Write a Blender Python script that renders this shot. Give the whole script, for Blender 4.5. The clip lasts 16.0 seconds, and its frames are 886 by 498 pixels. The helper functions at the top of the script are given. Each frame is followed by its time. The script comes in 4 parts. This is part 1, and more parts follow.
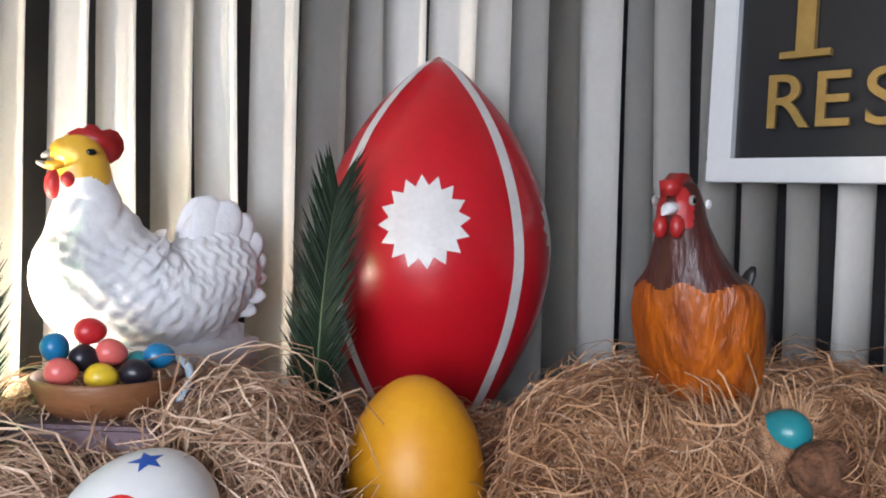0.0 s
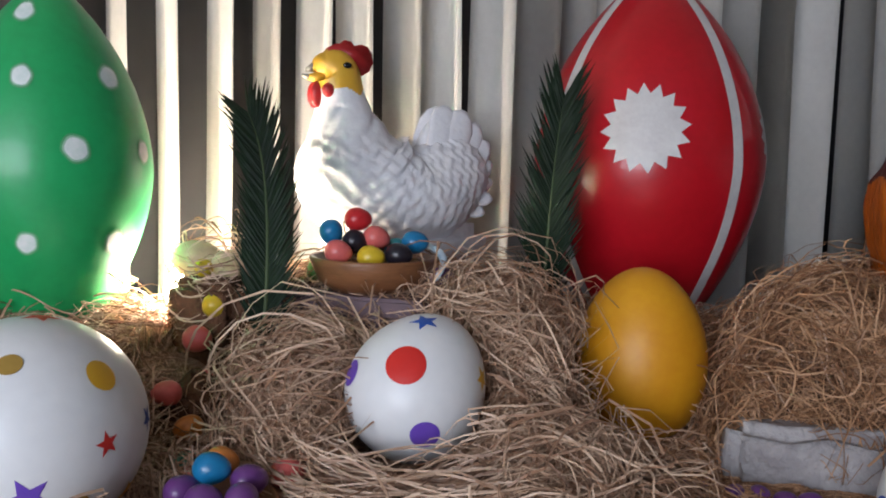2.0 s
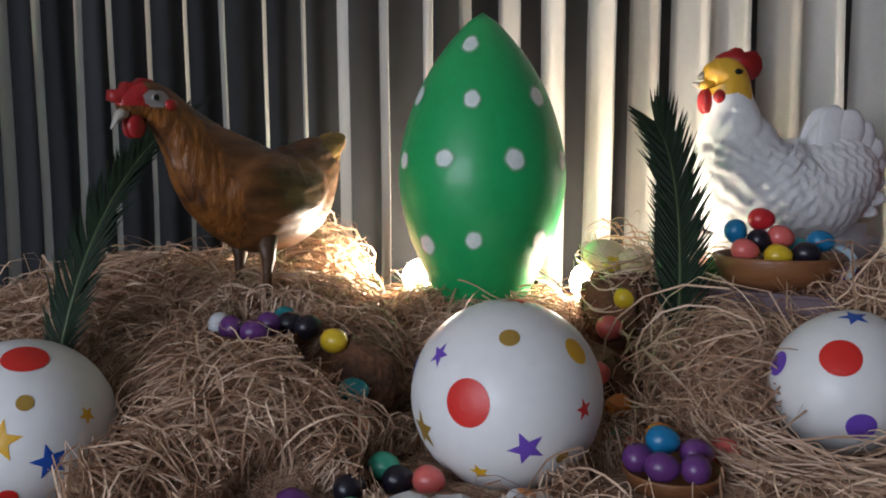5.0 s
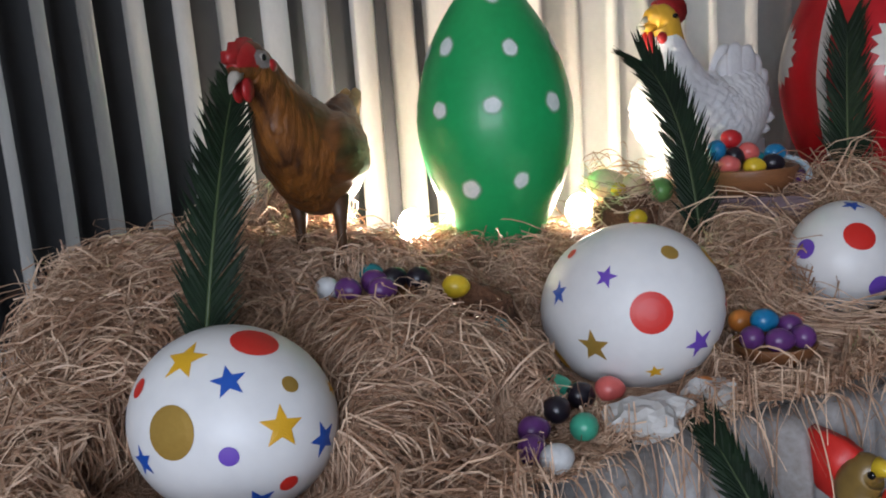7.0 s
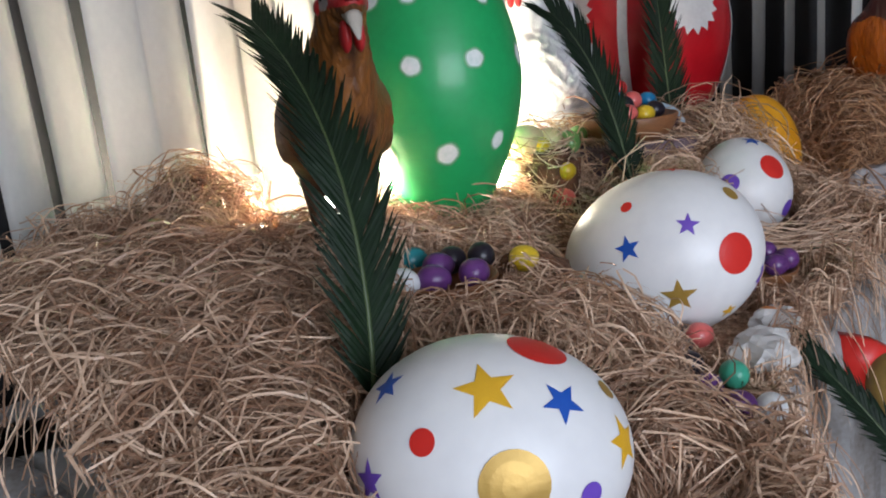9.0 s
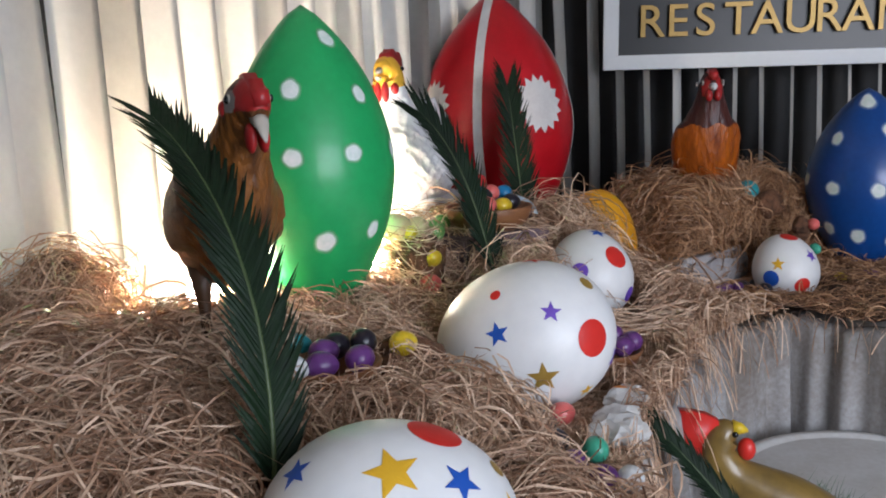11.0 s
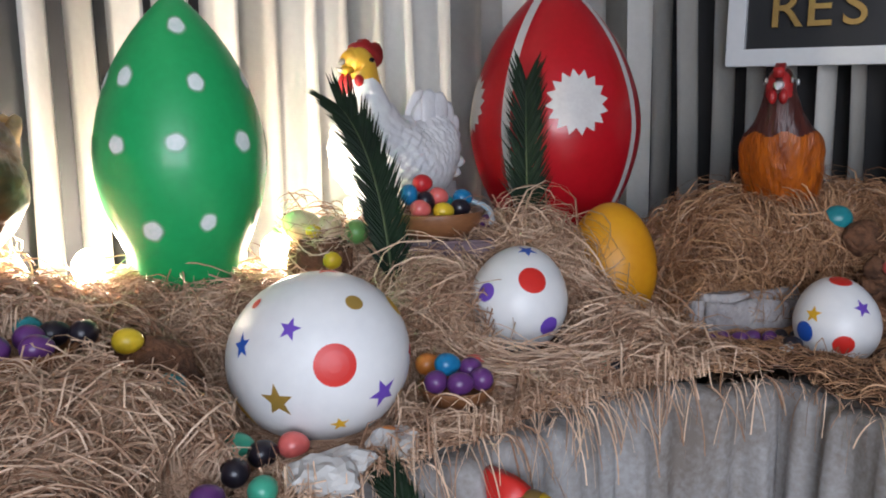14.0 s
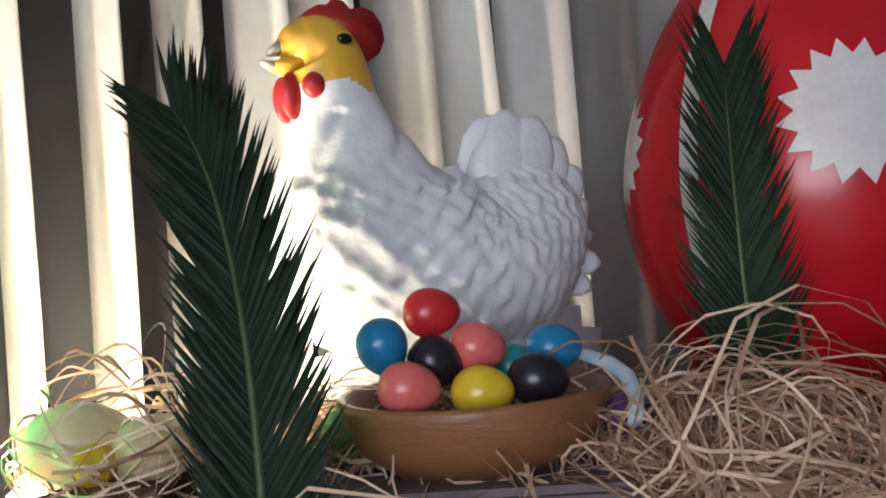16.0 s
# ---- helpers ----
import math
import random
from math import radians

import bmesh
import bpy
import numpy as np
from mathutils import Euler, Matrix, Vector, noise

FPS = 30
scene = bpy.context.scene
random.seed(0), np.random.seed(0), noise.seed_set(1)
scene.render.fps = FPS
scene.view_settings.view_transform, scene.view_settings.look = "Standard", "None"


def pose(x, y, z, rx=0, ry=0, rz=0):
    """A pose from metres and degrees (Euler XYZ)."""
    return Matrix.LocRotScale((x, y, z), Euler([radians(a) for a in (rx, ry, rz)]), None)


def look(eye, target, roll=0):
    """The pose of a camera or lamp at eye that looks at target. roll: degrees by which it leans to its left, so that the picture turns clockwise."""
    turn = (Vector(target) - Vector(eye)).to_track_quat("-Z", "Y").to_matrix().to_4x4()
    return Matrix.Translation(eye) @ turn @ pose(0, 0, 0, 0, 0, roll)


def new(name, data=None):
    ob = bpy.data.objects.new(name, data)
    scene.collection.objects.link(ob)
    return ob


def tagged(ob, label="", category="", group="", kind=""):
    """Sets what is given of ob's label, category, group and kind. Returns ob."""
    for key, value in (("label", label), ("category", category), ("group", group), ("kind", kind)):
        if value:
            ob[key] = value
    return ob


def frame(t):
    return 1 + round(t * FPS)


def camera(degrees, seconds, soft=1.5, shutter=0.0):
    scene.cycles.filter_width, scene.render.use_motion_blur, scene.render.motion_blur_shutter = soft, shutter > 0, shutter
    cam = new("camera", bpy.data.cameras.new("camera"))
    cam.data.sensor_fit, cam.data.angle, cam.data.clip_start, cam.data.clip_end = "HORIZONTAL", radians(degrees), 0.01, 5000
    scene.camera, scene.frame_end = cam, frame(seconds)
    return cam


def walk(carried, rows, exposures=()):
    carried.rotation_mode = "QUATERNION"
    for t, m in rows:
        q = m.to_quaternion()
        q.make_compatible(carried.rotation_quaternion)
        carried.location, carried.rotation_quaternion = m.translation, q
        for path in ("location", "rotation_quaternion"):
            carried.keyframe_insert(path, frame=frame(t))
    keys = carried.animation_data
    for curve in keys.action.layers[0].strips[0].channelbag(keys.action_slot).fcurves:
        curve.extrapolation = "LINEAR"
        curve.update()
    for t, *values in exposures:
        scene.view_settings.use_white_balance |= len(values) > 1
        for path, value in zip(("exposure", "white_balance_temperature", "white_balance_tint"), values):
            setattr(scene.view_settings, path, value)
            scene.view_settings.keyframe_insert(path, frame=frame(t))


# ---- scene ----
cam = camera(56.5, 16.0, soft=1.9)
PATH = [
    (0, (0.039, 0.055, 1.511), (-0.038, 2.053, 1.458), 1.5),
    (0.5, (0.03, 0.029, 1.485), (-0.162, 2.019, 1.427), 1.5),
    (1, (0.002, -0.008, 1.469), (-0.24, 1.975, 1.385), 1.2),
    (1.5, (-0.049, -0.057, 1.451), (-0.349, 1.915, 1.302), 1.5),
    (2, (-0.073, -0.085, 1.44), (-0.522, 1.853, 1.232), 1.5),
    (2.5, (-0.082, -0.115, 1.446), (-0.625, 1.795, 1.212), 1.4),
    (3, (-0.104, -0.153, 1.457), (-0.853, 1.687, 1.221), 0.6),
    (3.5, (-0.138, -0.188, 1.452), (-1.109, 1.546, 1.229), 0.4),
    (4, (-0.14, -0.215, 1.448), (-1.277, 1.42, 1.259), 0.1),
    (4.5, (-0.175, -0.26, 1.45), (-1.29, 1.388, 1.253), -0.0),
    (5, (-0.229, -0.293, 1.437), (-1.298, 1.385, 1.234), -0.1),
    (5.2, (-0.275, -0.301, 1.427), (-1.309, 1.398, 1.215), 0.2),
    (7.3, (-1.0, -0.654, 1.459), (-1.127, 1.305, 1.077), -3.9),
    (7.5, (-1.093, -0.661, 1.465), (-1.054, 1.295, 1.053), -3.5),
    (8, (-1.301, -0.664, 1.493), (-0.926, 1.247, 1.038), -6.5),
    (8.5, (-1.468, -0.521, 1.481), (-0.932, 1.344, 1.0), -5.7),
    (9, (-1.629, -0.371, 1.485), (-0.962, 1.45, 0.995), -5.6),
    (9.5, (-1.762, -0.287, 1.516), (-0.795, 1.383, 0.992), -4.8),
    (10, (-1.808, -0.281, 1.539), (-0.721, 1.349, 1.137), -4.7),
    (10.2, (-1.813, -0.297, 1.541), (-0.702, 1.324, 1.171), -4.3),
    (12.3, (-1.372, -0.665, 1.492), (-0.669, 1.178, 1.163), -1.2),
    (12.5, (-1.319, -0.716, 1.502), (-0.667, 1.146, 1.173), -1.8),
    (13, (-1.085, -0.781, 1.494), (-0.466, 1.092, 1.164), -1.6),
    (13.5, (-0.898, -0.732, 1.485), (-0.45, 1.19, 1.163), -2.5),
    (14, (-0.807, -0.575, 1.485), (-0.491, 1.374, 1.17), -1.0),
    (14.5, (-0.671, -0.286, 1.458), (-0.528, 1.687, 1.163), -1.3),
    (15, (-0.533, 0.042, 1.466), (-0.544, 2.033, 1.285), -1.5),
    (15.5, (-0.443, 0.158, 1.445), (-0.564, 2.151, 1.346), -4.0),
    (16, (-0.464, 0.62, 1.373), (-0.67, 2.609, 1.418), -4.8),
]
EXPOSURES = [(0, 0.8), (1.0, 0.6), (1.5, 0.35), (2.5, -0.12), (3.5, -0.42), (5.0, -0.55), (7.5, -0.3), (8.0, -0.35), (9.0, -0.02), (10.0, 0.12), (12.5, 0.08), (14.5, 0.12), (15.0, 0.0), (16.0, -0.05)]
walk(cam, [(t, look(eye, target, roll)) for t, eye, target, roll in PATH], [(t, stops, 6350, 17) for t, stops in EXPOSURES])

# ---- light ----
world = bpy.data.worlds.new("sky")
scene.world = world
world.use_nodes = True
wn = world.node_tree
sky = wn.nodes.new("ShaderNodeTexSky")
sky.sky_type, sky.sun_disc, sky.sun_elevation, sky.sun_rotation = "NISHITA", False, radians(25), radians(200)
wn.links.new(sky.outputs[0], wn.nodes["Background"].inputs[0])
wn.nodes["Background"].inputs[1].default_value = 0.1


def lamp(name, kind, energy, colour, m, **more):
    data = bpy.data.lights.new(name, kind)
    data.energy, data.color = energy, colour
    for key, value in more.items():
        setattr(data, key, value)
    ob = new(name, data)
    ob.matrix_world = m
    return ob


sun = lamp("sun", "SUN", 2.0, (1, 0.95, 0.88), look((0, -8, 6), (0, -2, 0)), angle=radians(0.5))
# daylight standing in the opening of the window behind the camera
lamp("window_light", "AREA", 128, (0.74, 0.87, 1.0), look((-1.0, -3.35, 1.80), (-0.5, 1.0, 1.2)), shape="RECTANGLE", size=2.6, size_y=1.7)
# the bulbs of the two small floodlights that stand behind the green egg
BULBS = [(-1.27, 1.235, 1.185), (-0.885, 1.285, 1.195)]
for place, watts in zip(BULBS, (26, 5.5)):
    lamp("bulb_light", "POINT", watts, (1.0, 0.87, 0.66), pose(*place), shadow_soft_size=0.03)

# ---- materials ----


def mat(name, colour, rough=0.6, second=None, scale=12.0, fine=120.0, bump=0.2, metal=0.0, island=0.0, coat=0.0, stretch=(1, 1, 1), dist=0.004):
    """Two noises mix two colours; the fine one makes the relief."""
    m = bpy.data.materials.new(name)
    m.use_nodes = True
    nt = m.node_tree
    b = nt.nodes["Principled BSDF"]
    second = second or tuple(c * 0.72 for c in colour)
    co = nt.nodes.new("ShaderNodeTexCoord")
    mp = nt.nodes.new("ShaderNodeMapping")
    mp.inputs["Scale"].default_value = stretch
    nt.links.new(co.outputs["Object"], mp.inputs[0])
    n1, n2 = nt.nodes.new("ShaderNodeTexNoise"), nt.nodes.new("ShaderNodeTexNoise")
    for n, sc in ((n1, scale), (n2, fine)):
        n.inputs["Scale"].default_value = sc
        n.inputs["Detail"].default_value = 4
        nt.links.new(mp.outputs[0], n.inputs["Vector"])
    add = nt.nodes.new("ShaderNodeMath")
    add.operation = "MULTIPLY_ADD"
    nt.links.new(n2.outputs[0], add.inputs[0])
    add.inputs[1].default_value = 0.45
    nt.links.new(n1.outputs[0], add.inputs[2])
    ramp = nt.nodes.new("ShaderNodeValToRGB")
    ramp.color_ramp.elements[0].position, ramp.color_ramp.elements[1].position = 0.5, 0.95
    ramp.color_ramp.elements[0].color, ramp.color_ramp.elements[1].color = (*colour, 1), (*second, 1)
    out = add.outputs[0]
    if island:
        geo = nt.nodes.new("ShaderNodeNewGeometry")
        ad2 = nt.nodes.new("ShaderNodeMath")
        ad2.operation = "MULTIPLY_ADD"
        nt.links.new(geo.outputs["Random Per Island"], ad2.inputs[0])
        ad2.inputs[1].default_value = island
        nt.links.new(out, ad2.inputs[2])
        ad3 = nt.nodes.new("ShaderNodeMath")
        ad3.operation = "SUBTRACT"
        nt.links.new(ad2.outputs[0], ad3.inputs[0])
        ad3.inputs[1].default_value = island / 2
        out = ad3.outputs[0]
    nt.links.new(out, ramp.inputs[0])
    nt.links.new(ramp.outputs[0], b.inputs["Base Color"])
    bp = nt.nodes.new("ShaderNodeBump")
    bp.inputs["Strength"].default_value, bp.inputs["Distance"].default_value = bump, dist
    nt.links.new(n2.outputs[0], bp.inputs["Height"])
    nt.links.new(bp.outputs[0], b.inputs["Normal"])
    b.inputs["Roughness"].default_value, b.inputs["Metallic"].default_value = rough, metal
    b.inputs["Coat Weight"].default_value = coat
    b.inputs["Coat Roughness"].default_value = 0.12
    return m


M = {}
M["slat"] = mat("blind_vinyl", (0.82, 0.80, 0.76), 0.55, (0.72, 0.70, 0.67), 3, 60, 0.1)
M["glass_dark"] = mat("night_glass", (0.010, 0.010, 0.012), 0.6, (0.02, 0.02, 0.024), 2, 20, 0.02)
M["wall"] = mat("wall_paint", (0.34, 0.32, 0.30), 0.8, (0.29, 0.27, 0.25), 2, 80, 0.1)
M["ceiling"] = mat("ceiling_paint", (0.50, 0.49, 0.47), 0.85, (0.45, 0.44, 0.42), 2, 80, 0.1)
M["floor"] = mat("floor_tile", (0.28, 0.25, 0.22), 0.4, (0.22, 0.2, 0.18), 3, 40, 0.1)
# white cloth, toned down to grey: the skirt's shadow is in the colour
M["cloth"] = mat("shaded_white_cloth", (0.42, 0.41, 0.41), 0.8, (0.20, 0.165, 0.14), 5, 90, 0.35)
M["plaster"] = mat("white_plaster", (0.66, 0.65, 0.64), 0.6, (0.52, 0.49, 0.46), 6, 70, 0.2)
M["hay"] = mat("raffia_straw", (0.76, 0.53, 0.37), 0.5, (0.34, 0.185, 0.11), 9, 60, 0.2, island=0.75)
M["hay_red"] = mat("reddish_raffia_straw", (0.60, 0.34, 0.18), 0.55, (0.25, 0.115, 0.055), 9, 60, 0.2, island=0.75)
# straw in the depth of the heap: shade between strands put into the colour
M["hay_shade"] = mat("shaded_straw_bed", (0.17, 0.085, 0.05), 0.9, (0.06, 0.03, 0.018), 30, 140, 1.0, dist=0.012)
M["white_egg"] = mat("white_egg_paint", (0.85, 0.84, 0.83), 0.38, (0.76, 0.75, 0.75), 5, 45, 0.12, dist=0.003)
M["yellow_egg"] = mat("orange_yellow_paint", (0.78, 0.36, 0.012), 0.45, (0.70, 0.28, 0.008), 6, 60, 0.12)
M["red_egg"] = mat("red_gloss_paint", (0.56, 0.008, 0.018), 0.3, (0.45, 0.006, 0.012), 5, 55, 0.1, coat=0.2)
M["red_egg_white"] = mat("white_stripe_paint", (0.74, 0.72, 0.70), 0.45, (0.60, 0.57, 0.56), 14, 90, 0.2)
M["green_egg"] = mat("green_gloss_paint", (0.005, 0.40, 0.115), 0.42, (0.004, 0.31, 0.085), 5, 55, 0.1, coat=0.2)
M["blue_egg"] = mat("blue_gloss_paint", (0.007, 0.075, 0.31), 0.3, (0.005, 0.05, 0.22), 5, 55, 0.1, coat=0.2)
M["st_red"] = mat("red_sticker", (0.72, 0.03, 0.02), 0.4, (0.64, 0.025, 0.018), 8, 60, 0.03)
M["st_blue"] = mat("blue_sticker", (0.015, 0.10, 0.48), 0.4, (0.012, 0.08, 0.4), 8, 60, 0.03)
M["st_purple"] = mat("purple_sticker", (0.17, 0.08, 0.50), 0.4, (0.14, 0.06, 0.42), 8, 60, 0.03)
M["st_yellow"] = mat("yellow_sticker", (0.80, 0.44, 0.02), 0.4, (0.72, 0.38, 0.02), 8, 60, 0.03)
M["st_gold"] = mat("gold_sticker", (0.50, 0.31, 0.07), 0.38, (0.42, 0.25, 0.05), 14, 120, 0.1, metal=0.35)
M["dot_white"] = mat("sprayed_white_dot", (0.80, 0.82, 0.80), 0.5, (0.62, 0.72, 0.66), 60, 160, 0.05)
M["frond"] = mat("cycad_leaf", (0.008, 0.024, 0.008), 0.6, (0.004, 0.011, 0.004), 10, 80, 0.1, island=0.5)
M["frond"].node_tree.nodes["Principled BSDF"].inputs["Specular IOR Level"].default_value = 0.25
M["rachis"] = mat("cycad_stalk", (0.06, 0.09, 0.03), 0.5)
M["hen_white"] = mat("white_carved_plaster", (0.80, 0.79, 0.80), 0.55, (0.70, 0.69, 0.72), 14, 70, 0.35, dist=0.004)
M["hen_yellow"] = mat("yellow_face_paint", (0.80, 0.46, 0.05), 0.4, (0.72, 0.38, 0.03), 10, 60, 0.2)
M["hen_red"] = mat("red_comb_paint", (0.45, 0.02, 0.02), 0.4, (0.30, 0.015, 0.015), 20, 70, 0.3)
M["hen_beak"] = mat("horn_beak_paint", (0.50, 0.45, 0.38), 0.4)
M["hen_brown"] = mat("brown_feather_paint", (0.26, 0.098, 0.028), 0.45, (0.045, 0.016, 0.007), 22, 60, 0.6, dist=0.006, stretch=(0.3, 1, 1))
M["hen_orange"] = mat("orange_feather_paint", (0.58, 0.135, 0.006), 0.35, (0.17, 0.030, 0.004), 30, 110, 0.7, dist=0.008, stretch=(1, 1, 0.3))
M["hen_gold"] = mat("golden_neck_paint", (0.33, 0.115, 0.020), 0.45, (0.05, 0.016, 0.005), 30, 90, 0.7, dist=0.008, stretch=(1, 1, 0.35))
M["hen_dark"] = mat("dark_maroon_neck_paint", (0.085, 0.018, 0.012), 0.4, (0.03, 0.008, 0.008), 16, 70, 0.7, dist=0.006, stretch=(1, 1, 0.4))
M["hen_black"] = mat("black_tail_paint", (0.012, 0.011, 0.011), 0.4)
M["hen_grey"] = mat("grey_face_paint", (0.35, 0.31, 0.29), 0.5)
M["hen_leg"] = mat("dark_brown_leg_paint", (0.10, 0.045, 0.020), 0.5)
M["hen_tail"] = mat("ochre_tail_paint", (0.42, 0.24, 0.06), 0.45, (0.12, 0.055, 0.015), 26, 70, 0.6, dist=0.006, stretch=(0.3, 1, 1))
M["eye"] = mat("glossy_black_eye", (0.006, 0.006, 0.006), 0.15)
M["wood"] = mat("turned_wood", (0.30, 0.125, 0.05), 0.42, (0.18, 0.07, 0.03), 8, 70, 0.25, stretch=(1, 1, 5))
M["cork"] = mat("bark_block", (0.22, 0.095, 0.045), 0.85, (0.07, 0.030, 0.015), 22, 90, 1.0, dist=0.012)
M["stone"] = mat("pale_rock", (0.45, 0.42, 0.41), 0.8, (0.28, 0.25, 0.25), 14, 70, 0.8, dist=0.01)
M["sign_black"] = mat("black_sign_board", (0.012, 0.013, 0.016), 0.35, (0.018, 0.018, 0.02), 3, 60, 0.03)
M["sign_white"] = mat("white_sign_frame", (0.72, 0.74, 0.76), 0.4, (0.66, 0.68, 0.7), 3, 60, 0.03)
M["sign_gold"] = mat("gold_letter", (0.42, 0.27, 0.08), 0.4, (0.34, 0.21, 0.06), 20, 80, 0.05, metal=0.4)
M["lamp_black"] = mat("black_lamp_metal", (0.02, 0.02, 0.02), 0.45)
M["box"] = mat("mauve_box_cloth", (0.20, 0.13, 0.15), 0.7, (0.12, 0.08, 0.09), 14, 90, 0.3)
M["ribbon"] = mat("pale_blue_ribbon", (0.30, 0.47, 0.62), 0.5, (0.62, 0.68, 0.72), 30, 90, 0.1)
M["grass"] = mat("artificial_grass_blades", (0.03, 0.16, 0.035), 0.5, (0.015, 0.07, 0.018), 20, 90, 0.1, island=0.6)
M["duck"] = mat("yellow_varnished_wood", (0.28, 0.17, 0.04), 0.35, (0.15, 0.09, 0.025), 9, 60, 0.15, coat=0.3)
for key, c in dict(coral=(0.80, 0.16, 0.14), blue=(0.01, 0.20, 0.42), black=(0.018, 0.014, 0.022), yellow=(0.82, 0.55, 0.03), red=(0.62, 0.025, 0.03), purple=(0.15, 0.045, 0.20),
                   mint=(0.06, 0.42, 0.27), teal=(0.02, 0.27, 0.30), cream=(0.72, 0.58, 0.33), green=(0.16, 0.36, 0.10), white=(0.8, 0.8, 0.8), orange=(0.75, 0.25, 0.05), pale=(0.80, 0.70, 0.42)).items():
    M["dye_" + key] = mat("dyed_shell_" + key, c, 0.3, tuple(v * 0.8 for v in c), 25, 160, 0.08)
glow = bpy.data.materials.new("lit_bulb")
glow.use_nodes = True
gb = glow.node_tree.nodes["Principled BSDF"]
gb.inputs["Emission Color"].default_value, gb.inputs["Emission Strength"].default_value = (1, 0.88, 0.66, 1), 160
M["glow"] = glow

# ---- mesh helpers ----


def empty(name, m, label="", category="", group="", kind=""):
    ob = new(name)
    ob.empty_display_size = 0.05
    ob.matrix_world = m
    return tagged(ob, label, category, group, kind)


def mesh_of(name, bm, materials, smooth=True):
    me = bpy.data.meshes.new(name)
    bm.normal_update()
    bm.to_mesh(me)
    bm.free()
    for m in materials if isinstance(materials, (list, tuple)) else [materials]:
        me.materials.append(m)
    if smooth:
        me.shade_smooth()
    return me


def thing(name, bm, materials, m=None, label="", category="", group="", kind="", smooth=True):
    ob = new(name, mesh_of(name, bm, materials, smooth))
    if m is not None:
        ob.matrix_world = m
    return tagged(ob, label, category, group, kind)


def part(name, bm, material, parent, label="", m=None, smooth=True):
    ob = new(name, mesh_of(name, bm, material, smooth))
    ob.parent = parent
    if m is not None:
        ob.matrix_local = m
    return tagged(ob, label)


def box(bm, lo, hi, bevel=0.0):
    got = bmesh.ops.create_cube(bm, size=1)["verts"]
    for v in got:
        v.co = Vector([lo[k] + (v.co[k] + 0.5) * (hi[k] - lo[k]) for k in range(3)])
    if bevel:
        bmesh.ops.bevel(bm, geom=list({e for v in got for e in v.link_edges}), offset=bevel, segments=2, affect="EDGES")
    return bm


def boxed(lo, hi, bevel=0.0):
    return box(bmesh.new(), lo, hi, bevel)


def lathe(profile, seg=40):
    """profile: (radius, z) from the bottom up."""
    bm = bmesh.new()
    rings = []
    for r, z in profile:
        if r < 1e-5:
            rings.append([bm.verts.new((0, 0, z))])
        else:
            rings.append([bm.verts.new((r * math.cos(2 * math.pi * k / seg), r * math.sin(2 * math.pi * k / seg), z)) for k in range(seg)])
    for a, b in zip(rings, rings[1:]):
        for k in range(seg):
            l = (k + 1) % seg
            if len(a) == 1 and len(b) == 1:
                continue
            if len(a) == 1:
                bm.faces.new((a[0], b[l], b[k]))
            elif len(b) == 1:
                bm.faces.new((a[k], a[l], b[0]))
            else:
                bm.faces.new((a[k], a[l], b[l], b[k]))
    return bm


def tube(bm, rings, index=0, seg=20, closed=True):
    """A skin over rings: (centre, half width along side, half height, side vector, up vector)."""
    made = []
    for c, w, h, side, up in rings:
        c, side, up = Vector(c), Vector(side).normalized(), Vector(up).normalized()
        made.append([bm.verts.new(c + side * w * math.cos(2 * math.pi * k / seg) + up * h * math.sin(2 * math.pi * k / seg)) for k in range(seg)])
    faces = []
    for a, b in zip(made, made[1:]):
        for k in range(seg):
            l = (k + 1) % seg
            faces.append(bm.faces.new((a[k], a[l], b[l], b[k])))
    if closed:
        for ring in (made[0][::-1], made[-1]):
            faces.append(bm.faces.new(ring))
    for f in faces:
        f.material_index = index
    return faces


def blob(bm, c, r, index=0, seg=14):
    got = bmesh.ops.create_uvsphere(bm, u_segments=seg, v_segments=seg // 2 + 2, radius=1)["verts"]
    for v in got:
        v.co = Vector(c) + Vector((v.co.x * r[0], v.co.y * r[1], v.co.z * r[2]))
    for f in {f for v in got for f in v.link_faces}:
        f.material_index = index
    return got


# ---- structure ----
CORNER = Vector((0.40, 2.30, 0))
LEFT = Vector((-0.915, -0.403, 0)).normalized()
RIGHT = Vector((0.745, -0.667, 0)).normalized()


def along(p, u, n, t0, t1, depth, z0, z1):
    """A slab along u from p, of a depth along n."""
    bm = bmesh.new()
    q = [p + u * t0, p + u * t1, p + u * t1 + n * depth, p + u * t0 + n * depth]
    v = [bm.verts.new((a.x, a.y, z)) for z in (z0, z1) for a in q]
    for f in ((3, 2, 1, 0), (4, 5, 6, 7), (0, 1, 5, 4), (1, 2, 6, 5), (2, 3, 7, 6), (3, 0, 4, 7)):
        bm.faces.new([v[k] for k in f])
    bmesh.ops.recalc_face_normals(bm, faces=bm.faces)
    return bm


NL = Vector((-0.403, 0.915, 0)).normalized()
NR = Vector((0.667, 0.745, 0)).normalized()
thing("wall_window_left", along(CORNER + NL * 0.13, LEFT, NL, -0.3, 4.2, 0.1, 0, 2.9), M["glass_dark"], label="dark window wall behind the vertical blinds", category="wall", kind="structure", smooth=False)
thing("wall_window_right", along(CORNER + NR * 0.24, RIGHT, NR, -0.4, 3.6, 0.1, 0, 2.9), M["glass_dark"], label="dark window wall behind blinds and sign", category="wall", kind="structure", smooth=False)
thing("floor", boxed((-4.2, -3.6, -0.1), (3.6, 3.0, 0)), M["floor"], label="dull brown tiled restaurant floor", category="floor", kind="structure", smooth=False)
